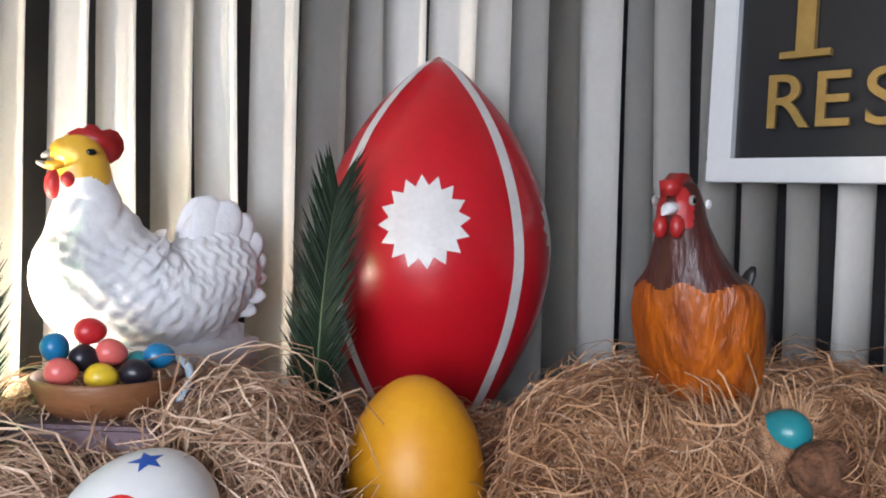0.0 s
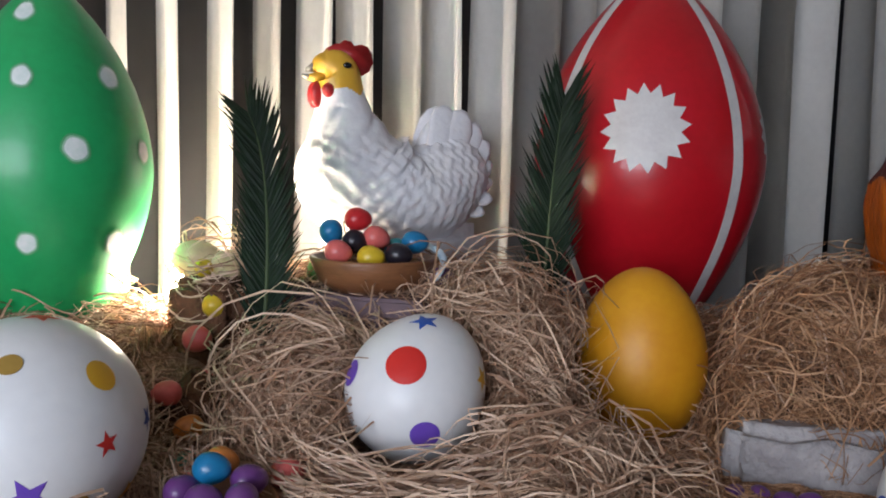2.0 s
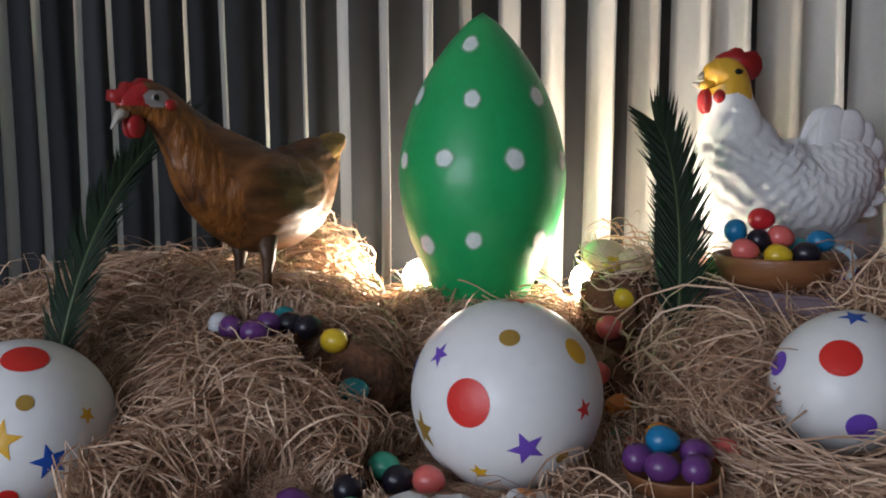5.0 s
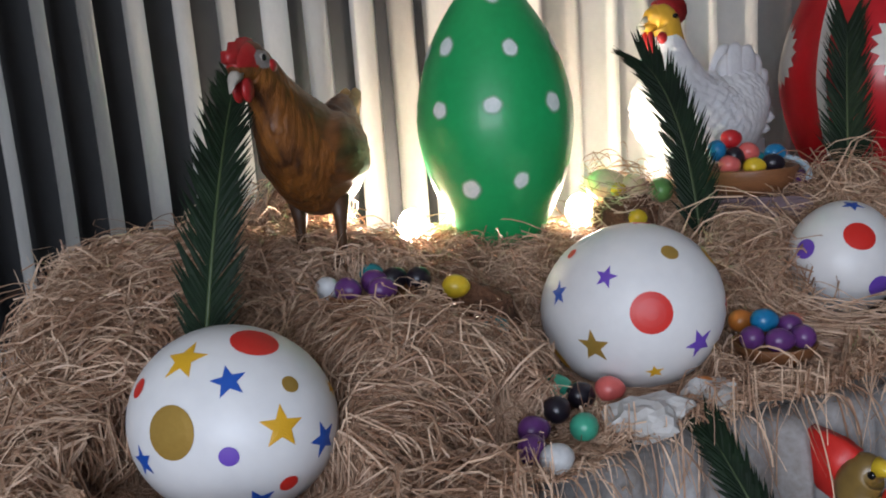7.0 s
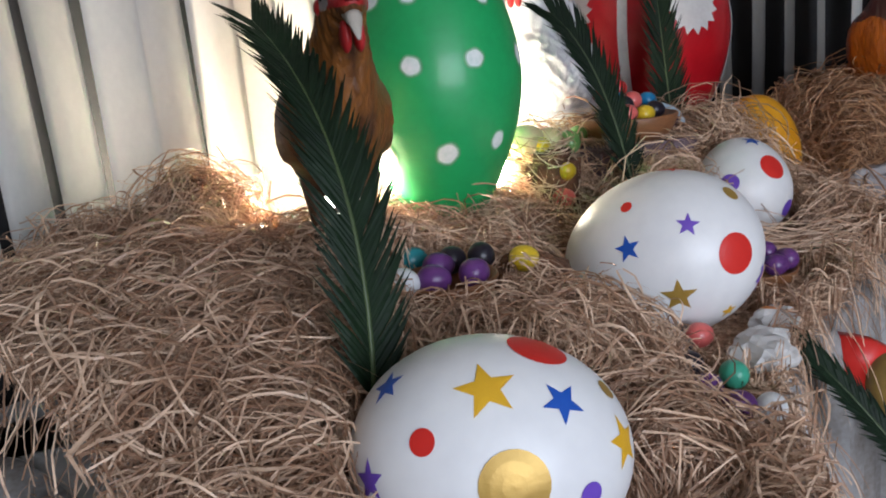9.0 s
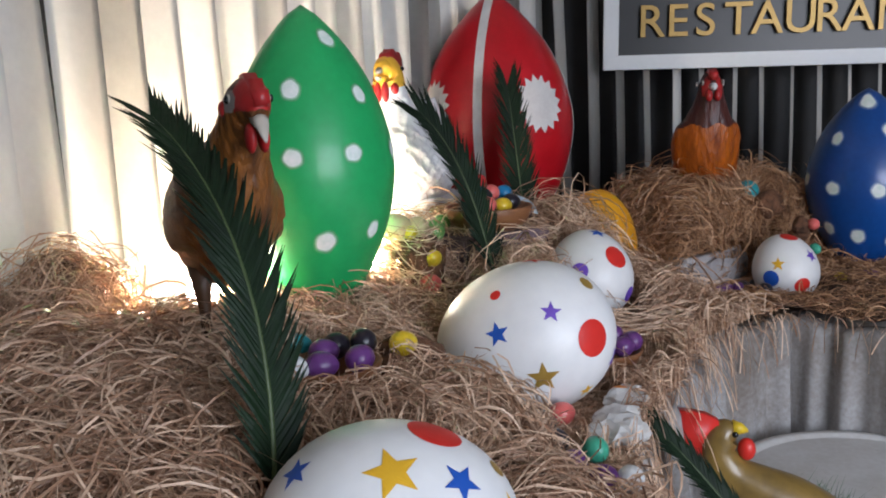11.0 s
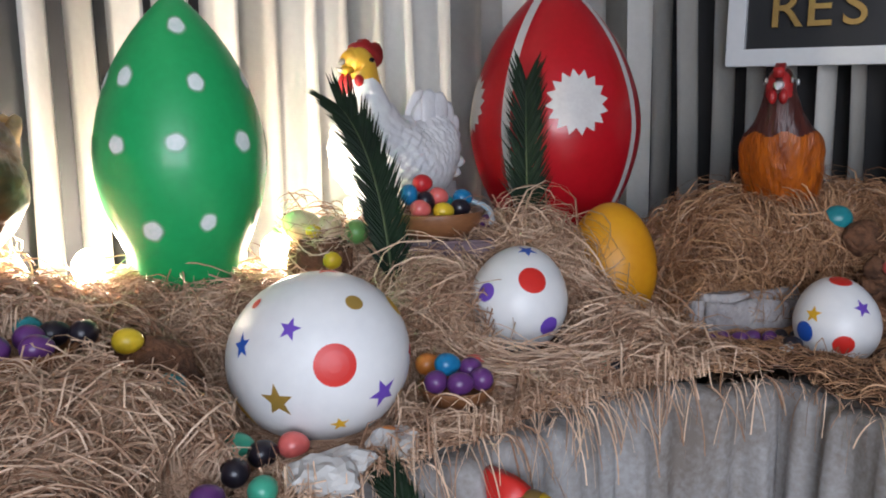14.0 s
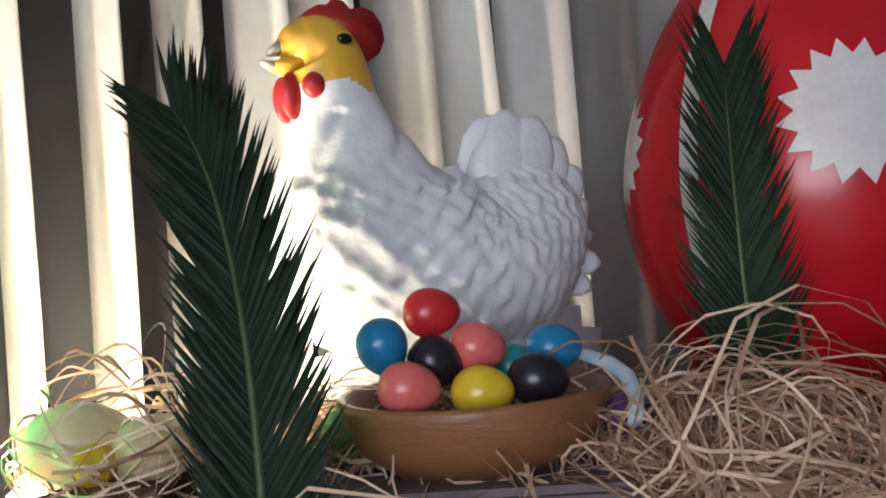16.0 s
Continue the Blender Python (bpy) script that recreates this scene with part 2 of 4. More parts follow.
thing("ceiling", boxed((-4.2, -3.6, 2.9), (3.6, 3.0, 3.0)), M["ceiling"], label="plain white painted ceiling", category="ceiling", kind="structure", smooth=False)
thing("wall_west", boxed((-4.2, -3.5, 0), (-4.1, 3.0, 2.9)), M["wall"], label="plain pale painted side wall", category="wall", kind="structure", smooth=False)
thing("wall_east", boxed((3.5, -3.5, 0), (3.6, 3.0, 2.9)), M["wall"], label="plain pale painted side wall", category="wall", kind="structure", smooth=False)
bm = boxed((-4.1, -3.6, 0), (-2.4, -3.5, 2.9))
box(bm, (0.4, -3.6, 0), (3.5, -3.5, 2.9))
box(bm, (-2.4, -3.6, 0), (0.4, -3.5, 0.9))
box(bm, (-2.4, -3.6, 2.7), (0.4, -3.5, 2.9))
thing("wall_south", bm, M["wall"], label="pale wall with one wide daylight window opening", category="wall", kind="structure", smooth=False)

# ---- vertical blinds: each slat is a curved strip of 127 mm ----


def slat_mesh(name, width=0.127, lo=0.0, hi=1.85):
    bm = bmesh.new()
    n, rows = 6, 10
    grid = []
    for j in range(rows + 1):
        z = lo + (hi - lo) * j / rows
        grid.append([bm.verts.new((0.010 * (1 - (2 * k / n - 1) ** 2) + 0.003 * math.sin(j * 0.9), width * (k / n - 0.5), z)) for k in range(n + 1)])
    for a, b in zip(grid, grid[1:]):
        for k in range(n):
            bm.faces.new((a[k], a[k + 1], b[k + 1], b[k]))
    bmesh.ops.solidify(bm, geom=bm.faces[:], thickness=0.0018)
    return mesh_of(name, bm, M["slat"])


def blind(name, u, n, count, first, pitch, yaw_of, z0, seed, back=0.0):
    rng = random.Random(seed)
    top = empty(name, pose(CORNER.x, CORNER.y, 0), "cream vinyl vertical blind with half-open slats", "blind")
    rail = part("headrail", along(Vector((0, 0, 0)), u, n, 0, first + count * pitch, 0.05, 2.82, 2.87), M["sign_white"], top, smooth=False)
    me = slat_mesh("slat")
    for k in range(count):
        p = u * (first + k * pitch) + n * back
        ob = new("slat", me)
        ob.parent = top
        ob.matrix_local = pose(p.x, p.y, z0 + rng.uniform(-0.01, 0.01), rng.uniform(-0.9, 0.9), rng.uniform(-0.9, 0.9), yaw_of(k) + rng.uniform(-4, 4))


blind("vertical_blind", LEFT, NL, 34, 0.05, 0.108, lambda k: 48 + 19 * min(1, max(0, (17 - k) / 8)), 0.97, 3)
blind("vertical_blind", RIGHT, NR, 26, 0.04, 0.110, lambda k: -60, 0.97, 5, 0.085)

# ---- sign ----
SU, SN = RIGHT, -NR
S0 = Vector((0.592, 2.062, 1.636))
SM = Matrix(((SU.x, 0, -SN.x * -1, S0.x), (SU.y, 0, -SN.y * -1, S0.y), (0, 1, 0, S0.z), (0, 0, 0, 1)))
sign = empty("restaurant_sign", SM @ Matrix.Rotation(radians(-1.5), 4, "Z"), "black sign board with gold letters in white frame", "sign")
SW, SH = 1.55, 0.78
part("board", boxed((0.05, 0.05, -0.035), (SW - 0.05, SH - 0.05, -0.015)), M["sign_black"], sign, "matt black board", smooth=False)
for lo, hi in (((0, 0, -0.05), (SW, 0.055, 0.012)), ((0, SH - 0.055, -0.05), (SW, SH, 0.012)), ((0, 0.055, -0.05), (0.058, SH - 0.055, 0.012)), ((SW - 0.058, 0.055, -0.05), (SW, SH - 0.055, 0.012))):
    part("frame_bar", boxed(lo, hi, 0.003), M["sign_white"], sign, "white painted frame", smooth=False)


def letter(ch, x, y, size):
    cu = bpy.data.curves.new("letter", "FONT")
    cu.body, cu.size, cu.extrude, cu.bevel_depth = ch, size, 0.006, 0.0008
    tmp = bpy.data.objects.new("letter", cu)
    scene.collection.objects.link(tmp)
    bpy.context.view_layer.update()
    me = bpy.data.meshes.new_from_object(tmp.evaluated_get(bpy.context.evaluated_depsgraph_get()))
    bpy.data.objects.remove(tmp)
    me.materials.clear()
    me.materials.append(M["sign_gold"])
    ob = new("letter", me)
    ob.parent = sign
    ob.matrix_local = pose(x, y, 0.006)
    return tagged(ob, "raised gold letter " + ch)


for k, ch in enumerate("RESTAURANT"):
    letter(ch, 0.128 + 0.107 * k - (0.008 if ch == "A" else 0), 0.122, 0.172)
for x in (0.16, 0.45, 0.72, 1.0):
    bm = boxed((x + 0.035, 0.29, -0.008), (x + 0.075, 0.62, 0.012))
    box(bm, (x, 0.275, -0.008), (x + 0.11, 0.29, 0.012))
    part("letter_bar", bm, M["sign_gold"], sign, "gold bar of the name", smooth=False)

# ---- display platform, cloth and hay ----
EDGE = [(-2.45, 1.10), (-2.02, 1.06), (-1.84, 0.78), (-1.70, 0.42), (-1.56, 0.08), (-1.38, -0.04), (-1.12, 0.06), (-0.95, 0.33), (-0.78, 0.54), (-0.56, 0.66), (-0.37, 0.76), (-0.26, 0.845), (-0.08, 0.87), (0.10, 0.86), (0.155, 0.60), (0.38, 0.54), (1.25, 0.46)]
BACK = [(1.75, 0.93), (0.40, 2.14), (-2.45, 0.93)]


def inside(x, y, poly=EDGE + BACK):
    hit = False
    for (x0, y0), (x1, y1) in zip(poly, poly[1:] + poly[:1]):
        if (y0 > y) != (y1 > y) and x < (x1 - x0) * (y - y0) / (y1 - y0) + x0:
            hit = not hit
    return hit


bm = bmesh.new()
lower = [bm.verts.new((x, y, 0.0)) for x, y in EDGE + BACK]
upper = [bm.verts.new((x, y, 0.94)) for x, y in EDGE + BACK]
bm.faces.new(upper), bm.faces.new(lower[::-1])
for k in range(len(upper)):
    l = (k + 1) % len(upper)
    bm.faces.new((lower[k], lower[l], upper[l], upper[k]))
thing("display_platform", bm, M["plaster"], label="white platform under straw egg display", category="platform", smooth=False)


def resample(poly, step):
    out = []
    for (x0, y0), (x1, y1) in zip(poly, poly[1:]):
        d = math.hypot(x1 - x0, y1 - y0)
        n = max(1, int(d / step))
        out += [(x0 + (x1 - x0) * k / n, y0 + (y1 - y0) * k / n, (y1 - y0) / d, -(x1 - x0) / d) for k in range(n)]
    return out


bm = bmesh.new()
cols = []
rng = random.Random(11)
pts = resample(EDGE, 0.012)
for k, (x, y, nx, ny) in enumerate(pts):
    s = k * 0.012
    col = []
    for z, fl in ((0.948, 0.0), (0.946, 0.3), (0.93, 0.5), (0.85, 0.8), (0.72, 1.0), (0.5, 1.1), (0.25, 1.2), (0.01, 1.3)):
        w = 0.014 * fl * (math.sin(s * 52 + 2.2 * math.sin(s * 7)) + 0.6 * math.sin(s * 97 + 1.3)) + 0.02 * fl
        back = -0.05 if z == 0.948 else 0
        col.append(bm.verts.new((x + nx * (w + back + 0.004), y + ny * (w + back + 0.004), z + (0.006 * math.sin(s * 31) if z > 0.9 else 0))))
    cols.append(col)
for a, b in zip(cols, cols[1:]):
    for i in range(len(a) - 1):
        bm.faces.new((a[i], b[i], b[i + 1], a[i + 1]))
bmesh.ops.recalc_face_normals(bm, faces=bm.faces)
thing("tablecloth_skirt", bm, M["cloth"], label="white pleated cloth skirt hanging round platform", category="tablecloth")

BUMPS = [(-1.66, 0.80, 0.46, 0.56, 0.25), (-1.95, 1.00, 0.40, 0.35, 0.20), (-1.40, 0.86, 0.36, 0.34, 0.235), (-1.05, 1.15, 0.40, 0.30, 0.20), (-1.22, 0.62, 0.30, 0.28, 0.165), (-1.45, 0.45, 0.42, 0.36, 0.16),
         (-0.69, 1.33, 0.16, 0.14, 0.19), (-0.55, 1.45, 0.40, 0.36, 0.26), (-0.10, 1.70, 0.50, 0.36, 0.16), (-0.33, 1.28, 0.21, 0.16, 0.282), (-0.56, 1.13, 0.13, 0.17, 0.20), (-0.19, 1.06, 0.12, 0.14, 0.09), (-1.53, 1.17, 0.14, 0.14, 0.335), (-1.70, 1.22, 0.22, 0.2, 0.27)]


def hay_height(x, y):
    h = 0.03
    for cx, cy, rx, ry, top in BUMPS:
        d = ((x - cx) / rx) ** 2 + ((y - cy) / ry) ** 2
        if d < 1:
            h = max(h, top * (1 - d) ** 0.6 if d < 0.9 else top * 0.251 * (1 - d) / 0.1)
    # the squared heap under the orange cockerel
    q = max(abs((x - 0.47) / 0.37), abs((y - 1.46) / 0.23))
    if q < 1:
        h = max(h, 0.285 * min(1, (1 - q) / 0.42) ** 0.45)
    # a hollow under the egg in its nest and under the big eggs
    for cx, cy, r, z in ((-0.376, 1.080, 0.145, 0.02), (-0.807, 0.787, 0.17, 0.0), (-1.337, 0.335, 0.19, -0.01), (-0.56, 0.83, 0.10, 0.0), (-0.03, 1.39, 0.15, 0.02), (0.345, 1.02, 0.14, -0.02), (-1.285, 1.215, 0.10, 0.14), (-0.875, 1.255, 0.09, 0.13), (-1.08, 1.40, 0.14, 0.10)):
        d = math.hypot(x - cx, y - cy)
        if d < r:
            h = min(h, z + 0.06 * d / r)
    return 0.945 + h + 0.014 * noise.noise((x * 9, y * 9, 0.3)) + 0.008 * noise.noise((x * 27, y * 27, 1.3))


nx, ny, x0, x1, y0, y1 = 190, 110, -2.4, 1.5, -0.03, 2.1
verts, faces, idx = [], [], {}
for j in range(ny + 1):
    for i in range(nx + 1):
        x, y = x0 + (x1 - x0) * i / nx, y0 + (y1 - y0) * j / ny
        if inside(x, y):
            idx[i, j] = len(verts)
            verts.append((x, y, hay_height(x, y)))
for j in range(ny):
    for i in range(nx):
        q = [(i, j), (i + 1, j), (i + 1, j + 1), (i, j + 1)]
        if all(k in idx for k in q):
            faces.append([idx[k] for k in q])
# sheet under the strands, its dark colour stands for the shaded gaps
me = bpy.data.meshes.new("shaded_straw_bed")
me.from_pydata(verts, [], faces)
me.materials.append(M["hay_shade"])
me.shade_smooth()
tagged(new("shaded_straw_bed", me), "sheet under the straw, coloured dark as its shaded depth", "straw", kind="stuff")


CLEAR = [(0.34, 0.985, 0.11), (0.35, 1.06, 0.10), (-0.375, 0.955, 0.10), (-0.375, 1.06, 0.11), (-0.07, 1.31, 0.10), (-1.36, 0.25, 0.13), (-1.25, 0.22, 0.10), (-0.84, 0.69, 0.11), (-0.78, 0.70, 0.09), (-0.56, 0.81, 0.105), (-0.89, 0.63, 0.065), (-0.93, 0.46, 0.085), (-0.28, 0.92, 0.065), (0.16, 1.14, 0.09), (0.24, 1.02, 0.04), (0.28, 1.13, 0.08), (-1.07, 0.72, 0.07), (-1.235, 0.70, 0.075), (-0.78, 1.12, 0.07), (-0.80, 0.56, 0.05), (0.52, 1.31, 0.05)]


GX0, GY0, CELL = -2.6, -0.2, 0.01
GRID = np.array([[hay_height(GX0 + CELL * i, GY0 + CELL * j) for i in range(421)] for j in range(261)])
WITHIN = np.array([[inside(GX0 + CELL * i, GY0 + CELL * j) for i in range(421)] for j in range(261)])
soft_grid = GRID.copy()
for _ in range(4):
    pad = np.pad(soft_grid, 1, mode="edge")
    soft_grid = (pad[:-2, 1:-1] + pad[2:, 1:-1] + pad[1:-1, :-2] + pad[1:-1, 2:] + 2 * pad[1:-1, 1:-1]) / 6
SLOPE_Y, SLOPE_X = np.gradient(soft_grid, CELL)


def sampled(grid, x, y):
    """Values of a grid at many places at once, with straight lines between its nodes."""
    u, v = np.clip((x - GX0) / CELL, 0, 419.99), np.clip((y - GY0) / CELL, 0, 259.99)
    i, j = u.astype(int), v.astype(int)
    e, f = u - i, v - j
    return (grid[j, i] * (1 - e) + grid[j, i + 1] * e) * (1 - f) + (grid[j + 1, i] * (1 - e) + grid[j + 1, i + 1] * e) * f


def on_platform(x, y):
    return WITHIN[np.clip(((y - GY0) / CELL + 0.5).astype(int), 0, 260), np.clip(((x - GX0) / CELL + 0.5).astype(int), 0, 420)]


def ribbon_mesh(name, label, left, right, material, category="straw"):
    """Strands as ribbons: left and right edges, each (strand, step, 3)."""
    count, steps = left.shape[:2]
    verts = np.stack([left, right], 2).reshape(-1, 3)
    k = (np.arange(count)[:, None] * steps * 2 + np.arange(steps - 1)[None] * 2).reshape(-1, 1)
    me = bpy.data.meshes.new(name)
    me.from_pydata(verts.tolist(), [], (k + np.array([[0, 1, 3, 2]])).tolist())
    me.materials.append(M[material])
    return tagged(new(name, me), label, category, kind="stuff")


def strands(name, label, count, seed, where, length=(0.10, 0.26), lift=0.018, width=(0.0005, 0.0014), material="hay", curl=13.0):
    """Loose raffia: curling ribbons that lie every way over the skin of the heap."""
    rng = np.random.default_rng(seed)
    cx, cy, rx, ry = where
    x, y = cx + rng.uniform(-rx, rx, count * 3), cy + rng.uniform(-ry, ry, count * 3)
    keep = np.flatnonzero(on_platform(x, y))[:count]
    x, y = x[keep], y[keep]
    m, steps = len(x), 13
    ds = rng.uniform(*length, m) / (steps - 1)
    bend, swing, phase = rng.normal(0, curl, m), rng.normal(0, curl * 0.8, m), rng.uniform(0, 6.28, m)
    hop = rng.uniform(0.1, 1, m) ** 3 * lift * 3.4
    wave, freq, half, twist = rng.uniform(0.002, 0.010, m), rng.uniform(4, 10, m), rng.uniform(*width, m), rng.uniform(0, 3.1, m)
    a = rng.uniform(0, 6.283, m)
    d = np.stack([np.cos(a), np.sin(a), rng.uniform(-1, 1, m)], 1)
    z = sampled(GRID, x, y)
    fallen, loose = np.zeros(m), rng.random(m) < 0.15
    left, right = np.empty((m, steps, 3)), np.empty((m, steps, 3))
    for k in range(steps):
        s = k / (steps - 1)
        nrm = np.stack([-sampled(SLOPE_X, x, y), -sampled(SLOPE_Y, x, y), np.ones(m)], 1)
        nrm /= np.linalg.norm(nrm, axis=1, keepdims=True)
        d -= nrm * (d * nrm).sum(1, keepdims=True)
        d /= np.linalg.norm(d, axis=1, keepdims=True) + 1e-9
        turn = ((bend + swing * np.sin(phase + 5 * s)) * ds)[:, None]
        d = d * np.cos(turn) + np.cross(nrm, d) * np.sin(turn)
        off = 0.003 + hop * math.sin(math.pi * s) + wave * (1 + np.sin(phase + freq * s))
        for px, py, pr in CLEAR:
            off = np.where((x - px) ** 2 + (y - py) ** 2 < 1.4 * pr * pr, 0.001, off)
        p = np.stack([x, y, z - fallen], 1) + nrm * off[:, None]
        t = (twist + 1.5 * s)[:, None]
        edge = (np.cross(d, nrm) * np.cos(t) + nrm * np.sin(t)) * half[:, None]
        left[:, k], right[:, k] = p - edge, p + edge
        out = ~on_platform(x, y)
        fallen = fallen + np.where(out & loose, ds * 0.8, 0)
        pace = ds * np.where(out, np.where(loose, 0.5, 0.0), 1)
        x, y = x + d[:, 0] * pace, y + d[:, 1] * pace
        z = np.where(out, z, sampled(GRID, x, y))
    return ribbon_mesh(name, label, left, right, material)


def over(cx, cy, rx, ry):
    return cx, cy, rx, ry


def hanging(name, label, count, seed, length, material="hay"):
    """Strands that droop over the edge of the platform."""
    rng = np.random.default_rng(seed)
    edge = np.array(pts)[rng.integers(len(pts) // 6, len(pts), count)]
    L, half = rng.uniform(*length, count), rng.uniform(0.0006, 0.0016, count)
    a = np.arctan2(edge[:, 3], edge[:, 2]) + rng.normal(0, 1.0, count)
    start = np.stack([edge[:, 0] - edge[:, 2] * 0.02, edge[:, 1] - edge[:, 3] * 0.02, rng.uniform(0.955, 0.985, count)], 1)
    left, right = np.empty((count, 9, 3)), np.empty((count, 9, 3))
    sway, droop = rng.normal(0, 0.9, count), rng.uniform(0.5, 1.1, count)
    for k in range(9):
        s = k / 8
        reach = 0.03 + L * 0.5 * (s - 0.4 * s * s)
        p = start + np.stack([np.cos(a + sway * s) * reach, np.sin(a + sway * s) * reach, 0.012 * math.sin(3 * s) - droop * L * s * s], 1)
        e = np.stack([-np.sin(a), np.cos(a), 0.3 * np.ones(count)], 1) * half[:, None]
        left[:, k], right[:, k] = p - e, p + e
    return ribbon_mesh(name, label, left, right, material)


strands("straw_heap", "loose pale raffia straw heaped round brown hen", 17000, 21, over(-1.6, 0.7, 0.55, 0.7), length=(0.12, 0.32), width=(0.0006, 0.0016))
strands("straw_heap", "loose raffia straw between the big spotted eggs", 15000, 22, over(-0.85, 0.75, 0.5, 0.8), length=(0.12, 0.30), width=(0.0005, 0.0014))
strands("straw_nest", "pale raffia straw nest round a white egg", 7500, 23, over(-0.36, 1.12, 0.30, 0.28), lift=0.02, width=(0.0006, 0.0016))
strands("straw_heap", "reddish raffia straw heap under orange cockerel", 9500, 24, over(0.47, 1.45, 0.40, 0.27), width=(0.0006, 0.0015), material="hay_red")
strands("straw_scatter", "thin scattered raffia straw on white cloth", 5500, 25, over(0.45, 1.0, 0.9, 0.5), length=(0.06, 0.18), lift=0.008, material="hay_red")
strands("straw_scatter", "scattered raffia straw behind the painted eggs", 4000, 26, over(-0.3, 1.7, 0.9, 0.35))
strands("straw_loops", "long pale raffia loops standing off the nest", 850, 28, over(-0.36, 1.20, 0.30, 0.20), length=(0.18, 0.40), lift=0.034, width=(0.0008, 0.0019))
strands("straw_loops", "long raffia loops standing off the straw heaps", 1500, 29, over(-1.2, 0.75, 0.8, 0.6), length=(0.16, 0.36), lift=0.028, width=(0.0008, 0.0020))
strands("straw_loops", "long reddish raffia loops over the straw heap", 520, 30, over(0.47, 1.42, 0.40, 0.25), length=(0.14, 0.32), lift=0.032, width=(0.0008, 0.0019), material="hay_red")
hanging("straw_fringe", "raffia straw hanging over the platform edge", 800, 27, (0.03, 0.16))


def nest_ring(seed, cx, cy, r, z, count, label):
    rng = random.Random(seed)
    verts, faces = [], []
    for _ in range(count):
        a, w, rr = rng.uniform(0, 6.28), rng.uniform(0.0006, 0.0015), r * rng.uniform(0.9, 1.35)
        span, n, tilt, ph = rng.uniform(0.5, 1.9), 9, rng.gauss(0, 0.03), rng.uniform(0, 6)
        zz, base = z + rng.uniform(-0.055, 0.045), len(verts)
        for k in range(n + 1):
            b = a + span * k / n
            q = rr * (1 + 0.22 * math.sin(ph + 2.1 * k / n * 2))
            p = (cx + q * math.cos(b), cy + q * math.sin(b), zz + tilt * math.sin(3 * k / n) + 0.4 * r * math.sin(b))
            verts += [(p[0], p[1], p[2] - w), (p[0] + w * 0.6, p[1] + w * 0.6, p[2] + w)]
            if k:
                q = base + 2 * k
                faces.append((q - 2, q - 1, q + 1, q))
    me = bpy.data.meshes.new("nest")
    me.from_pydata(verts, [], faces)
    me.materials.append(M["hay"])
    tagged(new("straw_nest", me), label, "straw nest", kind="stuff")


nest_ring(31, -0.376, 1.085, 0.165, 1.040, 2600, "round nest of loose pale raffia straw")

# ---- big eggs ----


class Egg:
    def __init__(self, name, c, yaw, pitch, a, b, material, label, taper=0.10):
        self.c, self.a, self.b, self.taper = Vector(c), a, b, taper
        ax = Vector((math.cos(radians(pitch)) * math.cos(radians(yaw)), math.cos(radians(pitch)) * math.sin(radians(yaw)), math.sin(radians(pitch))))
        self.rot = ax.to_track_quat("Z", "Y").to_matrix()
        self.ob = empty(name, Matrix.Translation(self.c), label, "egg", "painted eggs")
        bm = bmesh.new()
        bmesh.ops.create_uvsphere(bm, u_segments=48, v_segments=32, radius=1)
        for v in bm.verts:
            v.co = self.rot @ self.shape(v.co)
        part("shell", bm, material, self.ob)

    def shape(self, d):
        k = 1 - self.taper * d.z
        return Vector((d.x * self.b * k, d.y * self.b * k, d.z * self.a))

    def at(self, d, off=0.0008):
        q = self.rot.transposed() @ Vector(d)
        q = Vector((q.x / self.b, q.y / self.b, q.z / self.a)).normalized()
        p = self.rot @ self.shape(q)
        return p + p.normalized() * off

    def sticker(self, d, outline, material, name, label):
        """outline: (angle, radius) pairs; laid on the shell round the direction d."""
        d = Vector(d).normalized()
        c = self.at(d)
        e1 = d.cross(Vector((0, 0, 1))).normalized()
        e2 = d.cross(e1)
        bm = bmesh.new()
        rings = []
        for f in (0.34, 0.68, 1.0):
            rings.append([bm.verts.new(self.at(c + (e1 * math.cos(t) + e2 * math.sin(t)) * r * f)) for t, r in outline])
        mid = bm.verts.new(c)
        n = len(outline)
        for k in range(n):
            l = (k + 1) % n
            bm.faces.new((mid, rings[0][k], rings[0][l]))
            for p, q in zip(rings, rings[1:]):
                bm.faces.new((p[k], q[k], q[l], p[l]))
        bmesh.ops.recalc_face_normals(bm, faces=bm.faces)
        return part(name, bm, material, self.ob, label, smooth=False)

    def star(self, d, r, key, turn=0.0, points=5, inner=0.42, label=None):
        out = []
        for k in range(points * 2):
            out.append((math.pi * k / points - math.pi / 2 + radians(turn), r if k % 2 == 0 else r * inner))
        return self.sticker(d, out, M[key], "star", label or key[3:] + " star sticker")

    def dot(self, d, r, key, label=None, wob=0.0):
        out = [(2 * math.pi * k / 24, r * (1 + wob * math.sin(5 * k) * math.cos(3 * k))) for k in range(24)]
        return self.sticker(d, out, M[key], "dot", label or key[3:] + " round sticker")


egg = Egg("big_white_egg", (-0.807, 0.787, 1.091), 131, -17, 0.171, 0.142, M["white_egg"], "big white egg with coloured stars and dots on straw", 0.05)
egg.star((-0.80, -0.51, 0.32), 0.023, "st_blue", 20)
egg.star((-0.22, -0.82, 0.53), 0.020, "st_purple", -15)
egg.star((-0.41, -0.89, -0.20), 0.031, "st_gold", 5)
egg.star((0.23, -0.87, -0.45), 0.016, "st_yellow", 15)
egg.star((0.62, -0.77, -0.14), 0.027, "st_purple", 25)
egg.star((0.92, -0.38, 0.11), 0.016, "st_red", 10)
egg.star((0.88, 0.06, -0.46), 0.022, "st_yellow", 30)
